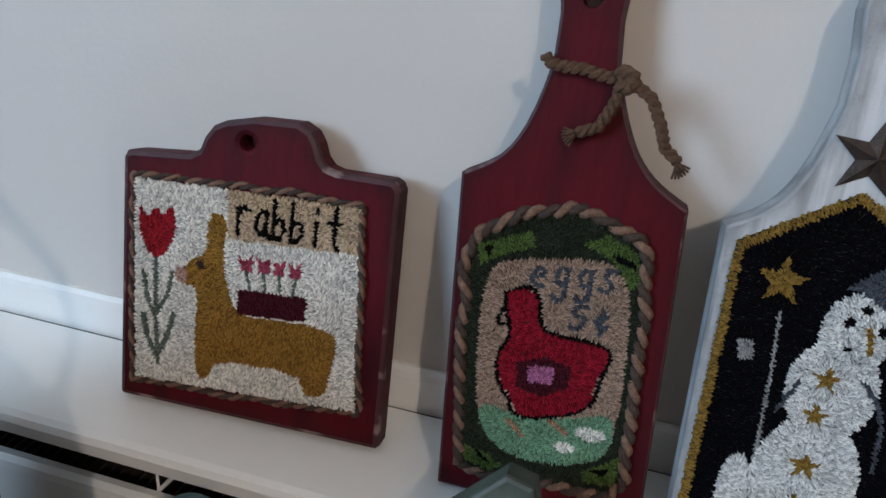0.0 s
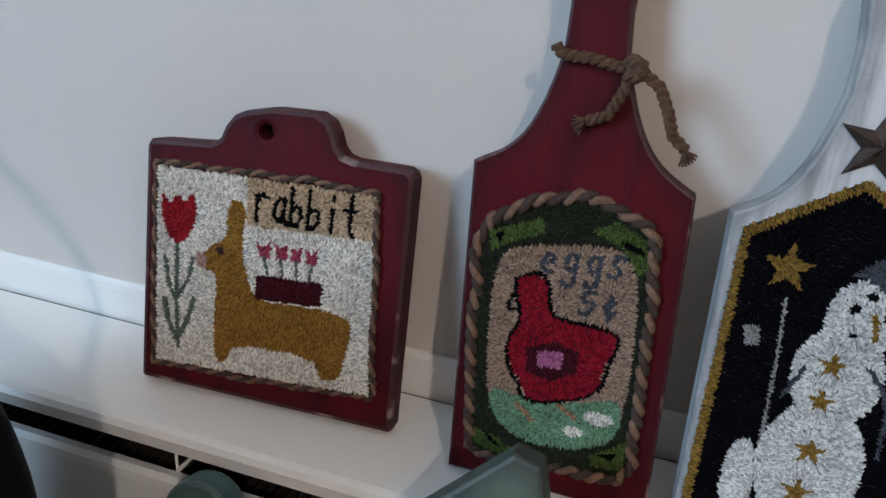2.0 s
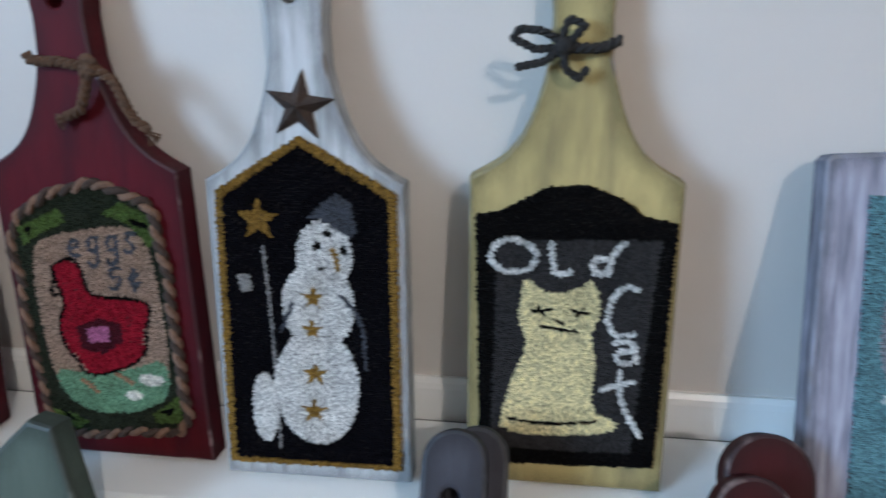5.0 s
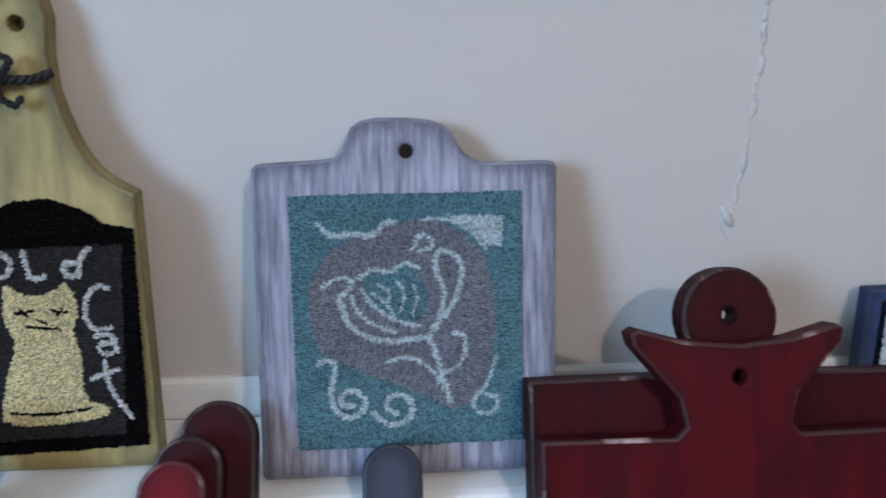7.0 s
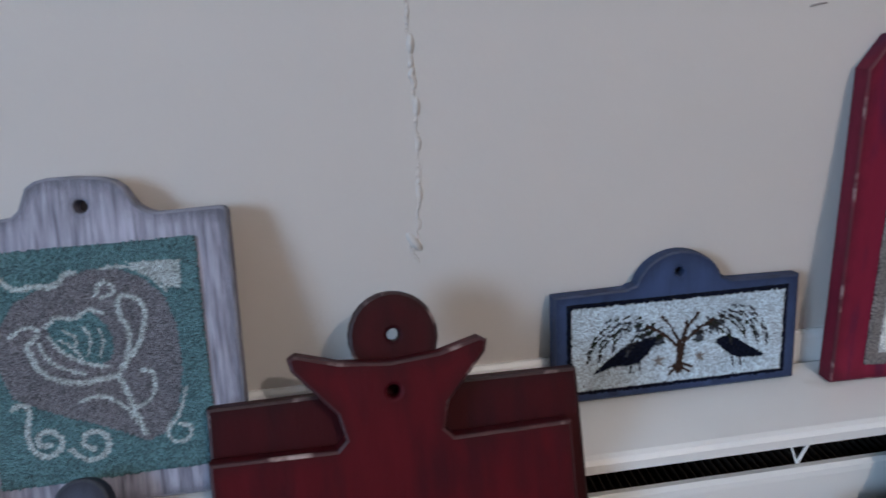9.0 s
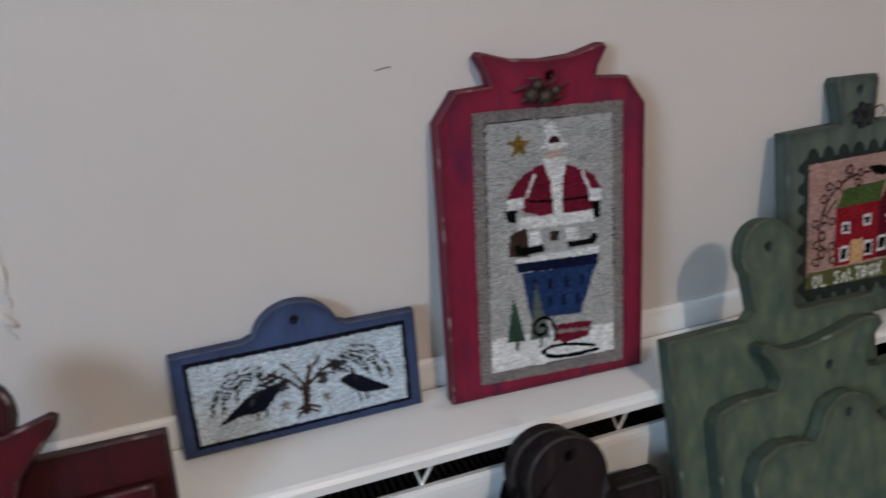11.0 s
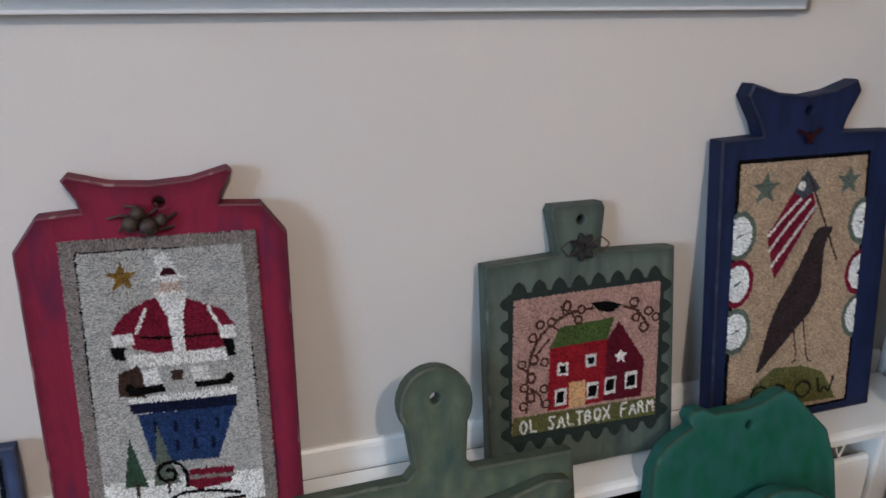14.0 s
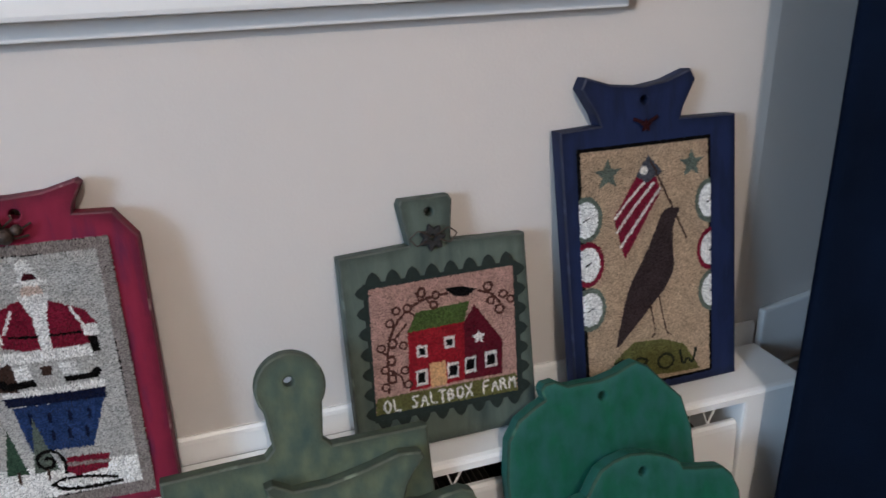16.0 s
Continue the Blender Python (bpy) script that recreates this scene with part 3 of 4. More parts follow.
def egg_design():
    return [
        ("outline", "moss_dark", [(-45, 17), (-52, 78), (-56, 138), (-52, 150), (-32, 163), (-9, 171), (8, 167), (27, 160), (32, 152), (37, 112), (39, 66), (42, 32), (36, 20), (16, 19), (-28, 15)]),
        ("fill", "fern", [(-53, 145), (-25, 157), (-23, 149), (-44, 139), (-50, 133)]),
        ("fill", "fern", [(0, 155), (12, 162), (28, 155), (33, 140), (28, 135), (17, 149)]),
        ("fill", "fern", [(-45, 30), (-30, 27), (-21, 22), (-29, 17), (-43, 20)]),
        ("fill", "fern", [(21, 30), (35, 41), (40, 46), (39, 26), (22, 24)]),
        ("fill", "coal", [(-49, 144), (-44, 147), (-46, 138)]),
        ("fill", "coal", [(15, 153), (27, 151), (29, 146), (19, 149)]),
        ("fill", "coal", [(-40, 30), (-28, 22), (-33, 22)]),
        ("fill", "coal", [(24, 32), (35, 36), (33, 30)]),
        ("fill", "fawn", [(-45, 130), (-38, 140), (9, 149), (21, 145), (29, 132), (34, 82), (34, 47), (26, 37), (8, 30), (-20, 29), (-36, 40), (-43, 63), (-47, 113)]),
        ("fill", "mint", [(-41, 57), (-17, 55), (10, 59), (32, 68), (34, 47), (26, 37), (8, 30), (-20, 29), (-36, 40)]),
        ("line", "coal", 1.7, [(-34, 121), (-23, 128), (-16, 123), (-14, 107), (-7, 104), (21, 104), (25, 99), (21, 82), (21, 72), (10, 61), (-19, 52), (-25, 64), (-32, 72), (-34, 86), (-28, 101), (-33, 113), (-34, 121)]),
        ("fill", "brick", [(-33, 123), (-24, 126), (-17, 123), (-15, 107), (-9, 103), (20, 103), (24, 99), (19, 81), (19, 71), (10, 62), (-17, 53), (-23, 64), (-31, 73), (-33, 86), (-27, 101), (-32, 113)]),
        ("line", "coal", 1.1, [(-33, 115), (-38, 104), (-30, 105)]),
        ("fill", "oxblood", [(-23, 85), (-7, 91), (6, 88), (6, 77), (-7, 68), (-21, 70)]),
        ("fill", "mauve", [(-17, 84), (-3, 86), (-2, 76), (-15, 75)]),
        ("disc", "cream", (22, 53), 8, 4),
        ("disc", "cream", (10, 42), 6, 3),
        ("line", "tan", 2.2, [(-23, 50), (-18, 47), (-14, 43)]),
        ("line", "tan", 2.2, [(0, 55), (5, 53), (9, 50)]),
    ]


def snow_design():
    return [
        ("star", "gold", (-30, 157), 13),
        ("line", "ash", 1.1, [(-28, 142), (-25, 110), (-23, 60), (-22, 19)]),
        ("fill", "ash", [(-44, 125), (-36, 126), (-35, 116), (-41, 114)]),
        ("disc", "frost", (7, 138), 16, 20),
        ("disc", "frost", (3, 108), 21, 26),
        ("disc", "frost", (1, 59), 25, 36),
        ("disc", "frost", (-30, 45), 8, 22),
        ("fill", "slate", [(-3, 158), (5, 158), (22, 148), (26, 152), (22, 168), (15, 173), (6, 167)]),
        ("disc", "coal", (3, 143), 2.2, 2.6),
        ("disc", "coal", (18, 141), 2.2, 2.6),
        ("disc", "coal", (9, 150), 2.0, 2.2),
        ("disc", "coal", (5, 130), 1.6, 1.6),
        ("line", "gold", 2.2, [(12, 141), (15, 130)]),
        ("star", "gold", (0, 113), 7),
        ("star", "gold", (-1, 94), 7),
        ("star", "gold", (0, 67), 8),
        ("star", "gold", (-1, 44), 8),
        ("line", "slate", 1.7, [(-19, 92), (-12, 109)]),
        ("line", "slate", 1.7, [(16, 115), (28, 102), (30, 72)]),
    ]


def cat_design():
    return [
        ("outline", "coal", [(-54, 162), (-42, 164), (-16, 178), (4, 180), (23, 173), (35, 164), (52, 161), (50, 17), (-48, 13)]),
        ("fill", "smoke", [(-42, 149), (45, 152), (37, 25), (-43, 23)]),
        ("fill", "butter", [(-27, 128), (-23, 127), (-17, 121), (-8, 120), (1, 122), (8, 128), (12, 127), (16, 114), (14, 104), (11, 97), (13, 88), (15, 76), (13, 50), (29, 45), (28, 40), (20, 36), (-10, 33), (-38, 34), (-37, 46), (-31, 70), (-24, 88), (-26, 96), (-30, 106), (-28, 118)]),
        ("line", "coal", 1.4, [(-32, 42), (-10, 40), (16, 44)]),
        ("line", "coal", 1.2, [(-22, 109), (-12, 110)]),
        ("line", "coal", 1.2, [(-19, 112), (-15, 107)]),
        ("line", "coal", 1.2, [(0, 110), (9, 109)]),
        ("line", "coal", 1.2, [(3, 107), (6, 112)]),
        ("line", "coal", 1.3, [(-16, 100), (-7, 99), (4, 98)]),
        ("line", "coal", 1.1, [(-9, 104), (-4, 102)]),
    ]


def rose_design():
    return [
        ("outline", "teal", [(-74, 182), (72, 184), (73, 22), (-71, 20)]),
        ("fill", "mauve_grey", [(-63, 142), (-8, 168), (28, 165), (54, 139), (56, 76), (35, 39), (6, 55), (-38, 72), (-63, 87)]),
        ("line", "chalk", 2.8, [(-57, 166), (-49, 156), (-36, 159), (-22, 156), (-17, 164), (-9, 166)]),
        ("fill", "chalk", [(25, 170), (61, 169), (60, 149), (52, 150)]),
        ("fill", "teal", [(-31, 130), (-24, 137), (-12, 133), (-4, 139), (6, 133), (13, 114), (6, 100), (-12, 104), (-26, 117)]),
        ("line", "chalk", 1.2, [(-20, 126), (-12, 122), (-14, 112)]),
        ("line", "chalk", 1.2, [(-8, 128), (-2, 120), (-6, 108)]),
        ("line", "chalk", 1.2, [(2, 126), (6, 118), (2, 106)]),
        ("line", "chalk", 1.2, [(-24, 120), (-16, 116), (-10, 107)]),
        ("line", "chalk", 1.8, [(8, 167), (24, 168), (40, 160), (50, 148)]),
        ("line", "chalk", 2.2, [(-31, 130), (-24, 137), (-12, 133), (-4, 140), (6, 137)]),
        ("line", "chalk", 2.2, [(-30, 123), (-23, 112), (-8, 102), (6, 99)]),
        ("line", "chalk", 2.8, [(-44, 116), (-37, 97), (-16, 88), (13, 92)]),
        ("line", "chalk", 2.2, [(-37, 119), (-30, 103), (-9, 95)]),
        ("line", "chalk", 2.8, [(15, 96), (30, 114), (36, 136), (27, 147), (17, 147), (17, 133), (24, 122), (19, 103)]),
        ("line", "chalk", 2.2, [(3, 149), (7, 158), (14, 156), (16, 149), (7, 147)]),
        ("line", "chalk", 2.2, [(-54, 125), (-46, 132), (-33, 128), (-44, 118)]),
        ("line", "chalk", 2.8, [(13, 92), (20, 70), (26, 49)]),
        ("line", "chalk", 2.2, [(-14, 76), (-1, 80), (13, 72), (22, 58)]),
        ("line", "chalk", 2.2, [(28, 94), (37, 92), (35, 73), (20, 67)]),
        ("line", "chalk", 2.8, [(-58, 76), (-52, 79), (-46, 74), (-51, 61), (-49, 46), (-39, 38), (-27, 47), (-33, 59), (-44, 57), (-44, 48), (-37, 48)]),
        ("line", "chalk", 2.8, [(-24, 43), (-13, 33), (2, 39), (1, 52), (-11, 56), (-17, 47), (-9, 42)]),
        ("line", "chalk", 2.2, [(56, 78), (50, 57), (41, 52), (42, 41), (54, 39), (59, 50), (50, 53)]),
    ]


def sign_design():
    return [
        ("fill", "navy_black", [(-80, 23), (-64, 37), (-50, 47), (-38, 50), (-29, 54), (-22, 51), (-17, 46), (-25, 44), (-30, 36), (-40, 29), (-58, 30), (-70, 27)]),
        ("fill", "navy_black", [(31, 42), (38, 47), (44, 47), (54, 43), (67, 34), (82, 24), (67, 25), (52, 26), (44, 31), (38, 38)]),
        ("line", "navy_black", 1.2, [(-44, 30), (-44, 23)]),
        ("line", "navy_black", 1.2, [(-36, 31), (-36, 24)]),
        ("line", "navy_black", 1.2, [(49, 28), (50, 20)]),
        ("line", "navy_black", 1.2, [(56, 27), (57, 19)]),
        ("line", "umber", 2.2, [(6, 63), (4, 42), (1, 24)]),
        ("line", "umber", 1.7, [(-7, 24), (1, 27), (12, 22)]),
    ]


def santa_design():
    return [
        ("outline", "stone", [(-70, 274), (77, 272), (79, 12), (-74, 16)]),
        ("line", "coal", 1.6, [(-59, 264), (66, 262), (69, 25), (-63, 26), (-59, 264)]),
        ("fill", "oat", [(-59, 264), (66, 262), (69, 25), (-63, 26)]),
        ("fill", "snow", [(-62, 62), (68, 54), (69, 25), (-63, 26)]),
        ("star", "gold", (-28, 242), 13),
        ("fill", "snow", [(-4, 236), (18, 236), (11, 252), (1, 252)]),
        ("fill", "oxblood", [(0, 241), (14, 241), (10, 247), (4, 247)]),
        ("disc", "snow", (4, 254), 6, 6),
        ("disc", "peach", (7, 230), 9, 7),
        ("line", "snow", 2.6, [(-5, 238), (8, 236), (19, 238)]),
        ("fill", "wine", [(-19, 219), (0, 224), (14, 222), (35, 213), (48, 188), (45, 170), (-24, 176), (-30, 195)]),
        ("fill", "wine", [(-17, 219), (-31, 210), (-41, 195), (-26, 193), (-16, 204)]),
        ("fill", "wine", [(33, 214), (47, 207), (56, 192), (42, 191), (34, 203)]),
        ("line", "snow", 2.0, [(-13, 214), (-22, 194)]),
        ("line", "snow", 2.0, [(35, 211), (43, 193)]),
        ("fill", "snow", [(-6, 227), (20, 227), (15, 205), (14, 174), (5, 175), (3, 205)]),
        ("line", "coal", 1.7, [(-19, 190), (4, 187)]),
        ("line", "coal", 1.7, [(15, 187), (40, 186)]),
        ("fill", "snow", [(-32, 176), (45, 173), (47, 162), (-30, 164)]),
        ("fill", "snow", [(-41, 195), (-25, 194), (-24, 184), (-40, 184)]),
        ("fill", "snow", [(41, 193), (54, 193), (56, 182), (43, 182)]),
        ("fill", "coal", [(-44, 184), (-32, 183), (-33, 171), (-41, 173)]),
        ("fill", "coal", [(45, 181), (53, 181), (54, 165), (47, 165)]),
        ("fill", "umber", [(-40, 160), (-24, 166), (-19, 150), (-21, 137), (-41, 140)]),
        ("fill", "snow", [(-21, 161), (-10, 162), (-7, 148), (-21, 147)]),
        ("fill", "snow", [(16, 160), (31, 159), (31, 147), (18, 147)]),
        ("fill", "umber", [(1, 158), (10, 158), (10, 149), (1, 149)]),
        ("disc", "coal", (-32, 146), 4, 4),
        ("disc", "coal", (47, 146), 4, 4),
        ("fill", "coal", [(-33, 146), (-7, 147), (-4, 140), (-33, 139)]),
        ("fill", "coal", [(18, 145), (46, 146), (48, 140), (20, 140)]),
        ("fill", "snow", [(-35, 137), (52, 137), (52, 129), (-34, 131)]),
        ("fill", "ink", [(-35, 132), (52, 129), (51, 118), (-33, 123)]),
        ("fill", "denim", [(-29, 122), (49, 119), (32, 71), (-21, 75)]),
        ("line", "ink", 2.6, [(-16, 112), (-16, 104)]),
        ("line", "ink", 2.6, [(0, 111), (0, 103)]),
        ("line", "ink", 2.6, [(17, 110), (17, 102)]),
        ("line", "ink", 2.6, [(34, 109), (34, 101)]),
        ("line", "ink", 2.6, [(-14, 94), (-14, 86)]),
        ("line", "ink", 2.6, [(0, 93), (0, 85)]),
        ("line", "ink", 2.6, [(14, 92), (14, 84)]),
        ("line", "ink", 2.6, [(29, 91), (29, 83)]),
        ("fill", "pine", [(-38, 102), (-27, 53), (-46, 55)]),
        ("fill", "sage", [(-15, 109), (-1, 52), (-23, 53)]),
        ("line", "umber", 2.0, [(-36, 56), (-36, 46)]),
        ("line", "umber", 2.0, [(-11, 54), (-11, 45)]),
        ("fill", "wine", [(7, 64), (44, 61), (41, 46), (12, 43), (5, 50)]),
        ("line", "stone", 3.0, [(8, 56), (42, 53)]),
        ("line", "coal", 2.4, [(4, 48), (5, 62), (-2, 73), (-13, 74), (-19, 67), (-17, 58), (-9, 55), (-4, 60), (-6, 66), (-11, 66)]),
        ("line", "coal", 2.4, [(-9, 38), (0, 43), (24, 40), (46, 34)]),
        ("line", "coal", 2.8, [(-9, 38), (-2, 31), (20, 28), (50, 29)]),
    ]


def house_design():
    return [
        ("outline", "blush", [(-73, 181), (86, 182), (81, 41), (-79, 46)]),
        ("fill", "olive", [(-77, 64), (81, 61), (81, 41), (-79, 46)]),
        ("line", "vine", 2.2, [(-63, 68), (-61, 115), (-49, 143), (-22, 162), (10, 164)]),
        ("line", "vine", 2.2, [(45, 161), (61, 156), (73, 136)]),
        ("line", "vine", 1.7, [(-51, 125), (-38, 138)]),
        ("line", "vine", 1.7, [(-22, 162), (-24, 170)]),
        ("line", "vine", 2.0, [(-61, 92), (-48, 84), (-46, 72)]),
        ("line", "vine", 1.7, [(-35, 153), (-28, 146)]),
        ("line", "vine", 1.7, [(-14, 163), (-9, 155)]),
        ("line", "vine", 1.7, [(-60, 108), (-68, 114)]),
        ("fill", "scarlet", [(-37, 129), (26, 130), (21, 65), (-41, 65)]),
        ("fill", "claret", [(26, 130), (39, 147), (68, 103), (65, 64), (21, 65)]),
        ("fill", "fern", [(-26, 149), (34, 152), (26, 130), (-37, 129)]),
        ("fill", "coal", [(7, 170), (26, 169), (43, 164), (31, 157), (16, 160)]),
        ("fill", "apricot", [(-17, 91), (1, 91), (1, 65), (-17, 64)]),
        ("star", "cream", (38, 110), 9),
        ("fill", "cream", [(-32, 86), (-19, 86), (-20, 68), (-33, 69)]),
        ("fill", "coal", [(-29.8, 83.1), (-21.9, 83.1), (-23.2, 71.9), (-31.1, 71.9)]),
        ("fill", "cream", [(3, 88), (16, 87), (15, 70), (2, 70)]),
        ("fill", "coal", [(5.0, 84.1), (14.3, 84.1), (13.0, 72.9), (3.7, 72.9)]),
        ("fill", "cream", [(23, 90), (36, 90), (35, 72), (22, 72)]),
        ("fill", "coal", [(25.0, 87.1), (34.3, 87.1), (33.0, 75.9), (23.7, 75.9)]),
        ("fill", "cream", [(46, 92), (60, 92), (60, 74), (46, 74)]),
        ("fill", "coal", [(49.0, 88.1), (58.3, 88.1), (57.0, 76.9), (47.7, 76.9)]),
        ("fill", "cream", [(-29, 113), (-17, 112), (-18, 99), (-30, 100)]),
        ("fill", "coal", [(-26.8, 109.8), (-20.2, 109.8), (-20.2, 102.2), (-26.8, 102.2)]),
        ("fill", "cream", [(2, 117), (14, 117), (13, 104), (1, 104)]),
        ("fill", "coal", [(4.2, 113.7), (10.8, 113.7), (10.8, 106.2), (4.2, 107.4)]),
        ("ring", "vine", (-58, 142), 5, 5),
        ("ring", "vine", (-21, 169), 5, 6),
        ("ring", "vine", (-6, 164), 5, 5),
        ("ring", "vine", (-57, 120), 5, 6),
        ("ring", "vine", (-38, 155), 5, 5),
        ("ring", "vine", (-60, 102), 5, 6),
        ("ring", "vine", (-61, 82), 5, 6),
        ("ring", "vine", (53, 164), 6, 6),
        ("ring", "vine", (70, 153), 6, 5),
        ("ring", "vine", (64, 137), 6, 6),
        ("ring", "vine", (-47, 89), 5, 5),
        ("ring", "vine", (-45, 73), 5, 5),
        ("ring", "vine", (-70, 117), 5, 5),
        ("ring", "vine", (-68, 93), 5, 5),
        ("ring", "vine", (-69, 74), 5, 5),
        ("ring", "vine", (-46, 116), 5, 5),
        ("ring", "vine", (-9, 154), 5, 5),
        ("ring", "vine", (-50, 154), 5, 5),
        ("ring", "vine", (55, 148), 5, 5),
        ("ring", "vine", (78, 146), 5, 5),
    ]


def crow_design():
    return [
        ("outline", "straw", [(-86, 296), (78, 297), (95, 14), (-78, 34)]),
        ("star", "sage", (-52, 269), 18),
        ("star", "sage", (54, 270), 17),
        ("fill", "wine", [(-2, 284), (15, 244), (-31, 170), (-45, 220)]),
        ("line", "cream", 2.4, [(-5, 256), (-26, 238), (-43, 219)]),
        ("line", "cream", 2.4, [(5, 253), (-20, 228), (-41, 203)]),
        ("line", "cream", 2.4, [(13, 246), (-12, 215), (-36, 186)]),
        ("fill", "slate", [(-2, 286), (17, 265), (-4, 255), (-17, 263)]),
        ("disc", "cream", (-7, 269), 5, 5),
        ("line", "umber", 1.7, [(1, 280), (23, 237), (49, 185)]),
        ("fill", "bark", [(42, 221), (33, 208), (31, 190), (32, 172), (34, 150), (24, 130), (9, 115), (-16, 89), (-44, 61), (-41, 76), (-37, 94), (-26, 138), (-7, 167), (9, 200), (14, 214), (19, 221), (28, 223)]),
        ("line", "umber", 1.1, [(2, 112), (6, 94), (10, 74), (4, 70)]),
        ("line", "umber", 1.1, [(14, 119), (19, 94), (25, 72), (31, 69)]),
        ("fill", "olive", [(-46, 48), (-20, 68), (18, 66), (49, 54), (72, 18), (34, 19), (-43, 29)]),
    ]



# ---- plaques on the heater's top ----
def braid(parent, path, radius, pitch):
    """Flat twisted edging: one light and one dark strand."""
    for k, (mat, label) in enumerate(((M_BRAID, "tan strand of braid edging"), (M_BRAID_DARK, "dark brown strand of braid edging"))):
        bm = bmesh.new()
        rope(bm, path, radius, pitch, True, 2, 0.0021, k)
        part("braid", bm, mat, parent, label, True)


def rabbit_plaque():
    t = plaque("wall_plaque", "small dark red board with a punched cream panel", -0.225, -0.058, -0.068, -0.060, 12.5)
    board(t, mm([(-84, 0), (84, 0), (86, 2), (82, 157), (80, 161), (76, 163), (44, 163), (38, 164.5), (34, 169), (31, 177), (27, 183), (19, 187), (-8, 186), (-25, 182), (-33, 178), (-38, 171), (-41, 163), (-46, 160), (-82, 157), (-87, 156), (-89, 152), (-86, 2)]), M_RED, (-0.011, 0.171, 0.0040), 0.0195, 0.0035)
    design = rabbit_design() + stitched("rabbit", "coal", -12, 118, 54, 119, 23, 1.9)
    needlework(t, design, "cream punched-wool panel with plain ochre and red shapes")
    braid(t, [(u / 1000, -0.0010, v / 1000) for u, v in [(-81, 143), (-10, 146), (62, 147), (67, 80), (71, 21), (0, 16), (-76, 13), (-79, 80)]], 0.0015, 0.014)
    return t


def egg_plaque():
    t = plaque("wall_plaque", "tall red bread-board plaque with a green punched panel", -0.014, 0.098, -0.071, -0.071, 10.0)
    board(t, bottle_outline(57, 180, 16, 300, -0.056), M_RED, (-0.0155, 0.272, 0.0045), 0.019, 0.0016)
    design = egg_design() + stitched("eggs", "slate", -23, 127, 24, 133, 17, 1.9) + stitched(["5", "c|"], "slate", 1, 109, 24, 112, 13, 1.9)
    needlework(t, design, "arched green punched-wool panel with plain red shape", follow=0.3)
    edge = egg_design()[0][2]
    braid(t, [(((u + 6) * 1.03 - 6) / 1000, -0.0014, (v - 90) * 1.02 / 1000 + 0.090) for u, v in edge], 0.0023, 0.0155)
    bm = bmesh.new()
    rope(bm, [(-0.033, -0.004, 0.243), (-0.029, -0.006, 0.240), (-0.012, -0.005, 0.240), (0.005, -0.006, 0.236), (0.010, -0.010, 0.236)], 0.0019, 0.0085, False, 2, 0.0016)
    rope(bm, [(0.006, -0.009, 0.238), (0.003, -0.008, 0.226), (-0.002, -0.007, 0.214), (-0.012, -0.006, 0.210)], 0.0019, 0.0085, False, 2, 0.0016)
    rope(bm, [(0.008, -0.010, 0.237), (0.020, -0.010, 0.231), (0.027, -0.011, 0.219), (0.030, -0.008, 0.208), (0.036, -0.007, 0.203)], 0.0019, 0.0085, False, 2, 0.0016)
    rope(bm, [(0.003, -0.008, 0.241), (0.010, -0.012, 0.239), (0.010, -0.011, 0.233), (0.003, -0.010, 0.234)], 0.0023, 0.0085, False, 2, 0.0014)
    for (x, y, z), lean in (((-0.012, -0.006, 0.210), -2.6), ((0.036, -0.007, 0.203), -0.9)):
        for k in range(7):
            a = lean + 0.22 * (k - 3)
            tube(bm, [(x, y, z), (x + 0.004 * math.cos(a), y - 0.001 * (k % 3), z + 0.004 * math.sin(a)), (x + 0.007 * math.cos(a * 1.05), y + 0.001, z + 0.008 * math.sin(a))], 0.0006, 4)
    part("twine", bm, M_JUTE, t, "knotted brown jute twine")
    return t


def tin_star(parent, u, v, r, depth=0.007, turn=84):
    bm = bmesh.new()
    pts = star_points((u, v), r, 0.40, turn)
    tip = bm.verts.new((u / 1000, -depth, v / 1000))
    front = [bm.verts.new((a / 1000, -0.001, b / 1000)) for a, b in pts]
    for i in range(10):
        bm.faces.new((front[i], front[(i + 1) % 10], tip))
    bm.faces.new(front[::-1])
    return part("tin_star", bm, M_RUST, parent, "rusty raised tin star")


def snow_plaque():
    t = plaque("wall_plaque", "whitewashed bread-board plaque with a rusty star", 0.114, 0.221, -0.079, -0.077, 11.5)
    board(t, bottle_outline(56, 178, 16, 300, -0.025), M_WHITE, (-0.009, 0.276, 0.0045), 0.019, 0.0018)
    design = [("outline", "gold", [(-53, 9), (-54, 172), (-6, 203), (47, 173), (50, 9)]), ("fill", "plum_black", [(-49, 12), (-50, 169), (-6, 198), (43, 170), (46, 12)])] + snow_design()
    mat = needlework(t, design, "black punched-wool panel with white rounds and gold stars", follow=0.2)
    tin_star(t, -5, 219, 20)
    return t


# the words OLd Cat, stroke by stroke
CAT_WORDS = [
    [(-46, 140), (-43, 147), (-33, 150), (-23, 146), (-20, 140), (-24, 133), (-33, 130), (-43, 133), (-46, 140)],
    [(-13, 148), (-12, 139), (-11, 130), (-2, 132)],
    [(26, 150), (20, 145), (18, 132)], [(18, 140), (11, 141), (9, 135), (13, 131), (18, 134)],
    [(34, 124), (29, 126), (22, 121), (19, 111), (20, 101), (25, 97), (34, 98)],
    [(24, 93), (33, 94), (36, 90), (36, 82)], [(36, 88), (28, 89), (25, 84), (29, 80), (36, 82)],
    [(19, 64), (27, 68), (36, 70)], [(28, 76), (28, 66), (32, 52), (41, 37)],
]


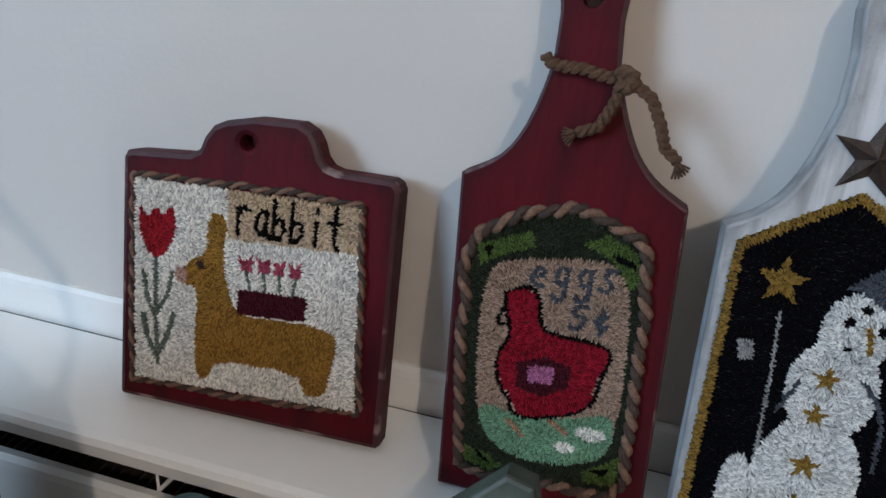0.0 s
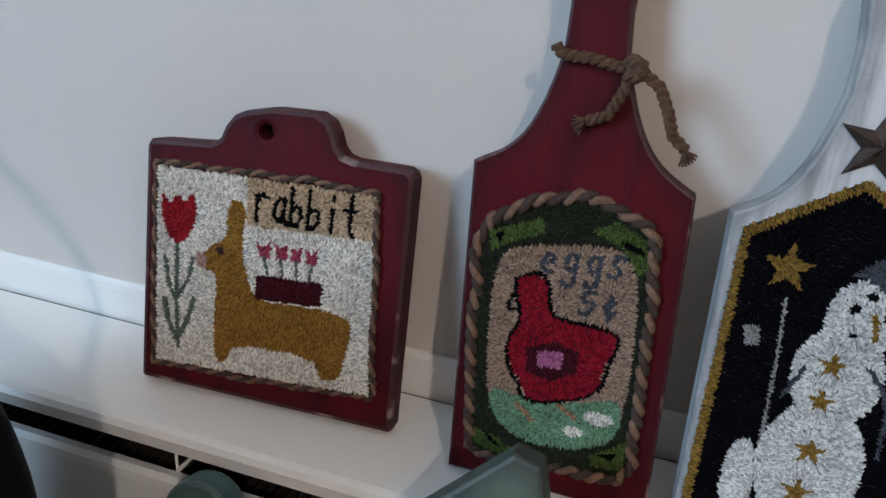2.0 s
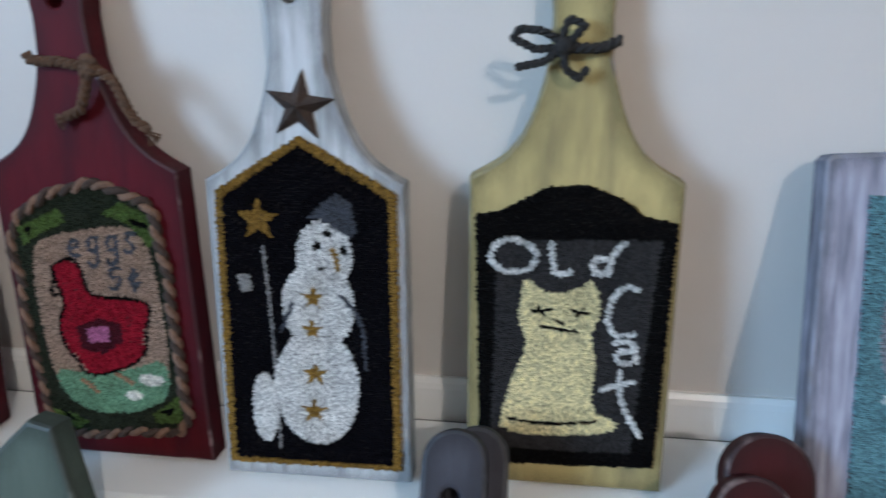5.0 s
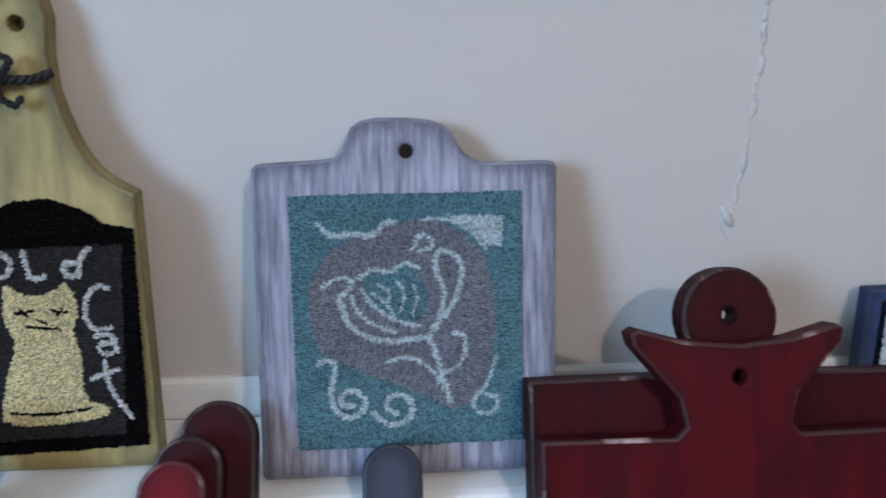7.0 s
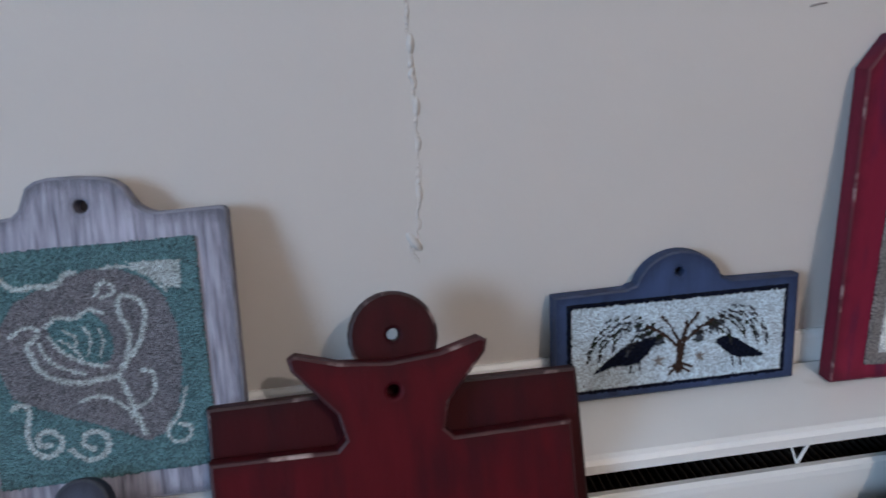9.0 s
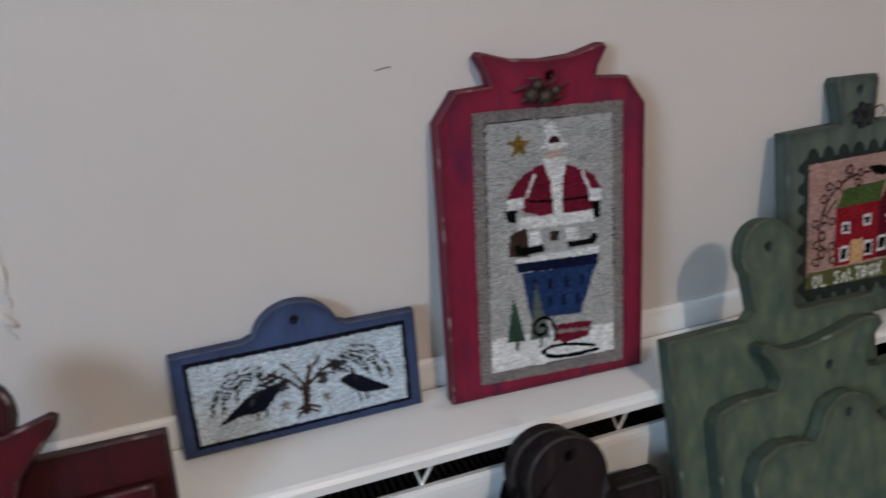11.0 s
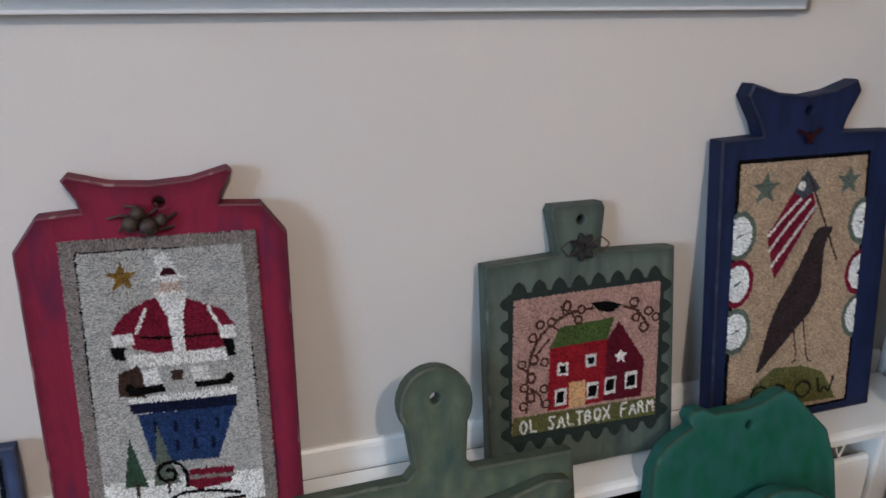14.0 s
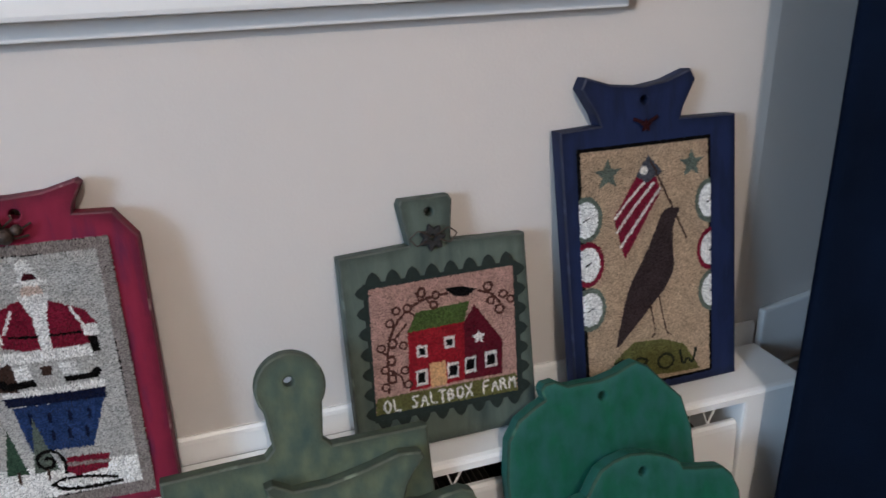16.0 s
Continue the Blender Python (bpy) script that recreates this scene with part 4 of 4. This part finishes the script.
def cat_plaque():
    t = plaque("wall_plaque", "mustard yellow bread-board plaque with a black panel", 0.258, 0.365, -0.067, -0.067, 9.2)
    board(t, bottle_outline(56.5, 182, 16, 303, -0.01), M_YELLOW, (-0.002, 0.281, 0.0045), 0.019, 0.0018)
    design = cat_design()
    for line in CAT_WORDS:
        design.append(("line", "frost", 2.6, line))
    needlework(t, design, "black punched-wool panel with a plain cream shape", follow=0.4)
    bm = bmesh.new()
    rope(bm, [(0.016, -0.003, 0.254), (0.006, -0.006, 0.250), (-0.006, -0.008, 0.250), (-0.017, -0.005, 0.248)], 0.0018, 0.009)
    rope(bm, [(-0.010, -0.009, 0.251), (-0.022, -0.012, 0.258), (-0.034, -0.010, 0.259), (-0.037, -0.008, 0.254), (-0.026, -0.010, 0.249), (-0.010, -0.009, 0.250)], 0.0014, 0.008)
    rope(bm, [(-0.010, -0.009, 0.251), (-0.002, -0.012, 0.261), (-0.010, -0.011, 0.264), (-0.014, -0.009, 0.252)], 0.0014, 0.008)
    rope(bm, [(-0.012, -0.009, 0.250), (-0.022, -0.010, 0.243), (-0.036, -0.008, 0.240)], 0.0014, 0.008)
    rope(bm, [(-0.012, -0.009, 0.250), (-0.011, -0.011, 0.240), (-0.004, -0.009, 0.235), (0.001, -0.008, 0.241)], 0.0014, 0.008)
    bmesh.ops.create_icosphere(bm, subdivisions=2, radius=0.005, matrix=Matrix.Translation((-0.012, -0.009, 0.251)))
    part("twine", bm, M_BLACKTWINE, t, "black wiry twine bow")
    return t


def rose_plaque():
    t = plaque("wall_plaque", "grey lilac washed board with a teal scrollwork panel", 0.436, 0.628, -0.091, -0.091, 18.0)
    board(t, mm([(94, 0), (96, 3), (96, 200), (94, 203), (90, 204), (48, 203), (42, 205), (36, 209), (32, 215), (28, 222), (22, 227), (14, 229.5), (0, 231), (-20, 231), (-29, 229), (-35, 225), (-38, 218), (-41, 210), (-46, 206), (-54, 205), (-88, 203), (-94, 202), (-97, 199), (-95, 3), (-93, 0)]), M_LILAC, (-0.0005, 0.210, 0.0045), 0.019, 0.0022)
    needlework(t, rose_design(), "teal punched-wool panel with white scrolls", follow=0.0)
    return t


def sign_plaque():
    t = plaque("wall_plaque", "low blue sign board with a pale tree panel", 0.876, 1.090, -0.034, -0.034, 9.0, 0.014)
    right = [(110, 0), (110, 95), (47, 96), (43, 98)] + arc(0, 89, 40, 36, 16, 90, 7)
    board(t, mm(mirrored(right)), M_BLUE, (0.0, 0.107, 0.004), 0.014, 0.002)
    design = [("outline", "navy_black", [(-98, 8), (-99, 87), (98, 87), (98, 8)]), ("fill", "ice", [(-95, 11), (-96, 84), (95, 84), (95, 11)])] + sign_design()
    r = random.Random(5)
    for side in (-1, 1):
        # drooping willow boughs, dash by dash
        for k, (reach, crown, fall) in enumerate(((76, 32, 44), (66, 26, 34), (54, 24, 22), (42, 17, 18), (30, 22, 8))):
            n = int(reach / 7)
            for i in range(1, n + 1):
                f = i / n
                u = side * (4 + reach * math.sin(f * 1.45)) + r.uniform(-1.5, 1.5)
                v = 44 + crown * math.sin(min(1, f * 2.0) * 1.57) - fall * max(0, f - 0.42) ** 1.5 * 1.6 + r.uniform(-1.5, 1.5)
                drop = 2 + 5 * max(0, f - 0.4)
                for off in (0, -5):
                    design.append(("line", r.choice(("moss_dark", "slate", "smoke")), 1.1, [(u, v + off), (u + side * (6 - 4 * f), v + off - drop)]))
        design.append(("line", "umber", 2.0, [(0, 40), (side * 13, 54), (side * 30, 63)]))
        design.append(("line", "umber", 1.8, [(0, 44), (side * 6, 58), (side * 16, 70)]))
        design.append(("line", "umber", 2.2, [(0, 24), (side * 9, 18)]))
        design.append(("star", "stone", (side * 19, 31), 6))
    design.append(("line", "umber", 4.0, [(0, 46), (0, 20)]))
    needlework(t, design, "pale blue punched-wool panel with dark branching strokes", follow=0.1)
    return t


def santa_plaque():
    t = plaque("wall_plaque", "tall crimson board with curved horns and a winter panel", 1.121, 1.322, -0.050, -0.058, 6.0)
    right = [(103, 0), (103, 268), (84, 294), (52, 296), (54, 305), (63, 321), (59, 325), (30, 317), (0, 315)]
    board(t, mm(mirrored(right)), M_CRIMSON, (0.006, 0.300, 0.0045), 0.019, 0.002)
    needlework(t, santa_design(), "oatmeal punched-wool panel with plain red and blue shapes", follow=0.0)
    for x, z, q in ((-0.016, 0.286, 0.007), (-0.003, 0.283, 0.0075), (-0.010, 0.294, 0.006), (0.007, 0.288, 0.005)):
        bm = bmesh.new()
        bmesh.ops.create_icosphere(bm, subdivisions=2, radius=q, matrix=Matrix.Translation((x, -0.007, z)))
        part("bell", bm, M_RUST, t, "small rusty bell", True)
    for a in range(7):
        bm = bmesh.new()
        tube(bm, [(-0.006, -0.004, 0.289), (-0.006 + 0.018 * math.cos(a * 0.9), -0.008, 0.289 + 0.011 * math.sin(a * 0.9)), (-0.006 + 0.026 * math.cos(a * 0.9 + 0.3), -0.005, 0.289 + 0.013 * math.sin(a * 0.9 + 0.3))], 0.0011, 5)
        part("wire", bm, M_RUST, t, "dark bent wire")
    return t


def house_plaque():
    t = plaque("wall_plaque", "grey green board with a scalloped border and red panel", 1.509, 1.707, -0.072, -0.072, 11.5)
    pts = [(101, 0), (101, 216), (17, 220), (22, 262), (19, 268), (-33, 268), (-36, 262), (-29, 220), (-104, 217), (-104, 0)]
    board(t, mm(pts), M_GREYGREEN, (-0.004, 0.252, 0.0045), 0.02, 0.0022)
    bm = bmesh.new()
    for a, b, n in (((-81, 189), (88, 189), 8), ((88, 189), (85, 34), 7), ((85, 34), (-84, 36), 8), ((-84, 36), (-81, 189), 7)):
        for i in range(n):
            u, v = a[0] + (b[0] - a[0]) * (i + 0.5) / n, a[1] + (b[1] - a[1]) * (i + 0.5) / n
            q = math.atan2(b[1] - a[1], b[0] - a[0])
            lobe = [(-8.4, -3), (8.4, -3), (7, 1.5), (4.2, 6.5), (0, 9.4), (-4.2, 6.5), (-7, 1.5)]
            prism(bm, mm([(u + x * math.cos(q) - y * math.sin(q), v + x * math.sin(q) + y * math.cos(q)) for x, y in lobe]), -0.0016 - 0.0002 * (i % 2), 0.0002, bevel=0)
    prism(bm, mm([(-82, 187), (88, 187), (85, 35), (-84, 37)]), -0.0014, 0.0002, bevel=0)
    part("scalloped_edging", bm, M_FELT, t, "dark green scalloped felt edging")
    design = house_design() + stitched("OL SALTBOX FARM", "cream", -70, 46, 82, 46, 13, 1.7, 0.7)
    design = [(*s[:-1], [(u - 3, v) for u, v in s[-1]]) if isinstance(s[-1], list) else s for s in design]
    needlework(t, design, "pink punched-wool panel with a red saltbox house", 1.3, follow=0.1)
    bm = bmesh.new()
    petals = [(-4 + (12 + 2.5 * math.cos(7 * a)) * math.cos(a), 226 + (12 + 2.5 * math.cos(7 * a)) * math.sin(a)) for a in np.arange(0, math.tau, math.tau / 42)]
    prism(bm, mm(petals), -0.007, -0.0005, (-0.004, 0.226, 0.003), 0.002)
    part("rosette", bm, M_BLACKTWINE, t, "dark rag rosette")
    for s in (-1, 1):
        bm = bmesh.new()
        tube(bm, resample([(-0.004, -0.006, 0.226), (-0.004 + s * 0.016, -0.011, 0.236), (-0.004 + s * 0.026, -0.008, 0.228), (-0.004 + s * 0.018, -0.007, 0.219), (-0.004 + s * 0.006, -0.007, 0.224)], 0.003), 0.0007, 5)
        part("wire_loop", bm, M_RUST, t, "thin dark wire loop")
    return t


def crow_plaque():
    t = plaque("wall_plaque", "tall navy board with horns, buttons and a straw panel", 1.747, 1.964, -0.066, -0.066, 7.2)
    right = [(110, 0), (110, 320), (46, 322), (50, 334), (66, 362), (60, 374), (30, 364), (0, 360)]
    left = [(-u - 16 * (1 if v > 321 else 0), v) for u, v in right[:-1]]
    right = [(u - 8 * (1 if v > 321 else 0), v) for u, v in right]
    board(t, mm(right + left[::-1], -0.04, 16), M_NAVY, (-0.005, 0.345, 0.0045), 0.022, 0.0022)
    design = crow_design()
    design[0] = ("outline", "coal", [(-88, 299), (78, 299), (89, 12), (-80, 12)])
    design.insert(1, ("fill", "straw", [(-85, 296), (75, 296), (86, 15), (-77, 15)]))
    for u, v, ring in CROW_BUTTONS:
        design += [("disc", ring, (u, v), 20, 26), ("disc", "snow", (u, v), 15, 20), ("line", "coal", 1.2, [(u - 3, v - 2), (u + 4, v + 2)])]
    design += stitched("CROW", "moss_dark", -48, 30, 74, 24, 20, 2.4)
    needlework(t, design, "straw coloured punched-wool panel with plain dark shape", 1.4, follow=0.5)
    bm = bmesh.new()
    rope(bm, [(-0.020, -0.003, 0.326), (-0.006, -0.005, 0.320), (0.010, -0.003, 0.327)], 0.0012, 0.007)
    prism(bm, mm([(u - 6, v) for u, v in star_points((0, 318), 7)]), -0.006, -0.003, bevel=0)
    part("red_charm", bm, M_DEEP, t, "small red star charm on thread")
    return t


CROW_BUTTONS = [(-79, 222, "sage"), (-77, 171, "wine"), (-75, 118, "sage"), (80, 225, "sage"), (84, 167, "wine"), (87, 116, "sage")]
for build in (rabbit_plaque, egg_plaque, snow_plaque, cat_plaque, rose_plaque, sign_plaque, santa_plaque, house_plaque, crow_plaque):
    tagged(build(), group="plaques along the heater")


# ---- bare boards stacked on the floor against the heater ----
def blank(label, x, layer, pts, mat, hole=None, bevel=0.0025, name="painted_board", lean=17.0):
    y = -0.131 - 0.195 * math.tan(radians(lean)) - 0.0200 * layer / math.cos(radians(lean))
    t = plaque(name, label, x - 0.1, x + 0.1, y, y, lean, 0.019, 0.0, "painted board", "boards on the floor")
    drop = 19 * math.sin(radians(lean)) * math.cos(radians(lean))
    pts = [(u, max(0, v - drop)) for u, v in pts]
    hole = hole and (hole[0], hole[1] - drop)
    body = board(t, mm(pts), mat, None if hole is None else (hole[0] / 1000, hole[1] / 1000, 0.0045), 0.019, bevel)
    return t


def paddle_pts(cx, head, r, top, half, shoulder, neck=None):
    """A rounded paddle head on a square-shouldered board; head is the centre of the round."""
    neck = neck or r * 0.75
    right = [(half, 0), (half, shoulder), (neck + 8, shoulder + 1), (neck, shoulder + 9)]
    right += arc(0, top - r, r, r, -35, 90, 9)
    return [(u + cx, v) for u, v in mirrored(right)]


def horned_pts(cx, half, shoulder, neck, horn, top, dip):
    right = [(half, 0), (half, shoulder), (neck + 6, shoulder - 1), (neck, shoulder + 5), (neck + 4, shoulder + 22), (horn - 2, top - 10), (horn, top - 2), (horn - 5, top + 1), (horn * 0.5, dip + 3), (0, dip)]
    return [(u + cx, v) for u, v in mirrored(right)]


def strap_pts(cx, half, top):
    right = [(half, 0)] + arc(0, top - half, half, half, 0, 90, 9)
    return [(u + cx, v) for u, v in mirrored(right)]


blank("dark green board standing on one corner by the heater", 0.050, 1, [(-110, 0), (-150, 60), (-150, 152), (-20, 282), (-6, 279), (26, 170), (26, 0)], M_GREYGREEN)
blank("dusty teal board with a rounded end on the floor", -0.13, 1, strap_pts(0, 21, 221), M_TEAL)
blank("charcoal board with a rounded handle on the floor", 0.264, 0, strap_pts(0, 17, 315), M_GREY, lean=36)
blank("charcoal board with a drilled rounded handle on the floor", 0.254, 1, strap_pts(0, 17, 328), M_GREY, (-1, 294), lean=36)
blank("oxblood board with a rounded handle on the floor", 0.414, 0, strap_pts(0, 23, 322), M_DEEP, lean=36)
blank("dark red board with a rounded handle on the floor", 0.401, 1, strap_pts(0, 20, 316), M_DEEP, lean=36)
blank("bright red board with a rounded handle on the floor", 0.397, 2, strap_pts(0, 18.5, 318), M_BRIGHT, lean=36)
blank("slate blue board with a rounded handle on the floor", 0.519, 0, strap_pts(0, 18.5, 292), M_SLATE, lean=36)
blank("dark red board with a round drilled knob", 0.735, 0, paddle_pts(0, 0, 32, 371, 131, 303, 25), M_DEEP, (0, 340), lean=25)
blank("red board with a flared horned handle", 0.729, 1, horned_pts(0, 123, 276, 34, 68, 340, 330), M_RED, (1, 310), lean=23)
blank("dark brown board with a rounded top", 1.176, 0, paddle_pts(0, 0, 40, 217, 110, 150, 34), M_BROWN)
blank("dark brown board with a drilled rounded top", 1.182, 1, paddle_pts(0, 0, 40, 221, 95, 160, 36), M_BROWN, (4, 202))
blank("sage green paddle board with a drilled handle", 1.438, 0, paddle_pts(0, 0, 34, 366, 128, 268, 24), M_GREEN, (-1, 338))
blank("sage green board with a flared horned handle", 1.468, 1, [(136, 0), (136, 192), (132, 204), (120, 209), (80, 205), (65, 207), (62, 212), (66, 224), (76, 238), (87, 248), (84, 256), (62, 259), (28, 251), (-10, 245), (-42, 246), (-60, 256), (-68, 254), (-66, 246), (-56, 236), (-47, 216), (-52, 207), (-66, 208), (-98, 208), (-121, 202), (-128, 190), (-128, 0)], M_GREEN, (14, 219))
blank("sage green board with a small rounded tab", 1.482, 2, mirrored([(120, 0), (120, 140), (110, 160), (88, 170), (60, 168), (44, 162), (38, 170)] + arc(0, 166, 36, 36, 12, 90, 8)), M_GREEN, (0, 182))
blank("deep green board with a curved horned top", 1.762, 0, [(112, 0), (109, 198), (100, 236), (74, 264), (60, 280), (47, 287), (38, 285), (22, 279), (0, 275), (-20, 276), (-38, 276), (-52, 284), (-64, 283), (-69, 277), (-66, 266), (-78, 261), (-98, 250), (-112, 230), (-118, 190), (-118, 0)], M_KELLY, (2, 257))
blank("deep green board with a rounded drilled tab", 1.788, 2, [(110, 0), (110, 145), (102, 166), (91, 177), (58, 183), (42, 187), (36, 197), (20, 206), (0, 213), (-20, 216), (-40, 213), (-56, 206), (-66, 194), (-74, 182), (-92, 178), (-106, 164), (-110, 145), (-110, 0)], M_KELLY, (-7, 194))

# black bag on the floor beside the heater
def bag():
    t = tagged(new("handbag"), "black creased cloth bag with a thin looped handle", "bag")
    t.location = (-0.272, -0.252, 0)
    bm = bmesh.new()
    rings, rows = 64, 30
    grid = []
    for j in range(rows + 1):
        f = j / rows
        z = 0.352 * f
        hw = 0.136 + 0.020 * max(0, 0.85 - f) ** 2 - 0.05 * max(0, f - 0.93) / 0.07
        hd = 0.034 * (1 - 0.62 * max(0, f - 0.35) ** 1.3) * (1 if f < 0.96 else 0.6)
        ring = []
        for i in range(rings):
            a = i * math.tau / rings
            c, d = math.cos(a), math.sin(a)
            x = hw * math.copysign(abs(c) ** 0.7, c)
            y = hd * math.copysign(abs(d) ** 0.7, d)
            crease = 0.006 * noise.noise((x * 14, y * 20, z * 9)) + 0.004 * math.sin(x * 95 + 2.2 * math.sin(z * 17)) * min(1, 4 * f)
            ring.append(bm.verts.new((x + crease * c, y + crease * d, z + (0.006 * math.sin(x * 40) if f > 0.9 else 0))))
        grid.append(ring)
    for j in range(rows):
        for i in range(rings):
            k = (i + 1) % rings
            bm.faces.new((grid[j][i], grid[j][k], grid[j + 1][k], grid[j + 1][i]))
    bm.faces.new(grid[0][::-1])
    bm.faces.new(grid[-1])
    part("bag_body", bm, M_BLACKYARN, t, "", True)
    loop = [(0.118, 0.320), (0.120, 0.385), (0.113, 0.424), (0.095, 0.450), (0.073, 0.472), (0.050, 0.490), (0.026, 0.500), (0.0, 0.503)]
    loop = loop + [(-x, z) for x, z in reversed(loop[:-1])]
    bm = bmesh.new()
    tube(bm, [(x, 0.004, z) for x, z in softened(loop, 2)], 0.0045, 8)
    part("handle", bm, M_BLACKYARN, t, "thin black cord handle", True)
    for k, x in enumerate((-0.09, -0.03, 0.03, 0.088)):
        bm = bmesh.new()
        tube(bm, [(x + 0.012 * math.sin(z * 16 + k), -0.037 + 0.016 * max(0, z - 0.10) / 0.2, z) for z in np.arange(0.02, 0.33, 0.012)], 0.0028, 6)
        part("seam", bm, M_BLACKYARN, t, "raised black seam", True)


bag()

# navy drape past the heater's end
t = tagged(new("curtain"), "dark navy blue cloth drape hanging to the floor", "curtain")
t.location = (1.974, -0.162, 0)
bm = bmesh.new()
cols, rows = 60, 16
grid = []
for j in range(rows + 1):
    z = 0.004 + 1.5 * j / rows
    grid.append([bm.verts.new((0.85 * i / cols + (0.006 * math.sin(3.1 * z + 0.5) if i == 0 else 0), -0.30 * i / cols + 0.012 * math.sin(i * 0.55 + 0.3 * z) * min(1, i / 6), z)) for i in range(cols + 1)])
for j in range(rows):
    for i in range(cols):
        bm.faces.new((grid[j][i], grid[j][i + 1], grid[j + 1][i + 1], grid[j + 1][i]))
r_ = bmesh.ops.extrude_face_region(bm, geom=list(bm.faces))
for g in r_["geom"]:
    if isinstance(g, bmesh.types.BMVert):
        g.co.y -= 0.006
part("drape", bm, M_CLOTH, t, smooth=True)

# ceiling lamp
t = tagged(new("ceiling_lamp"), "plain warm ceiling lamp on a short rod", "lamp")
t.location = (LAMP_AT[0], LAMP_AT[1], 0)
bm = bmesh.new()
bmesh.ops.create_cone(bm, cap_ends=True, segments=20, radius1=0.05, radius2=0.06, depth=0.03, matrix=Matrix.Translation((0, 0, RZ - 0.015)))
tube(bm, [(0, 0, RZ - 0.02), (0, 0, LAMP_AT[2] + 0.10)], 0.008, 8)
part("rod", bm, M_RUST, t)
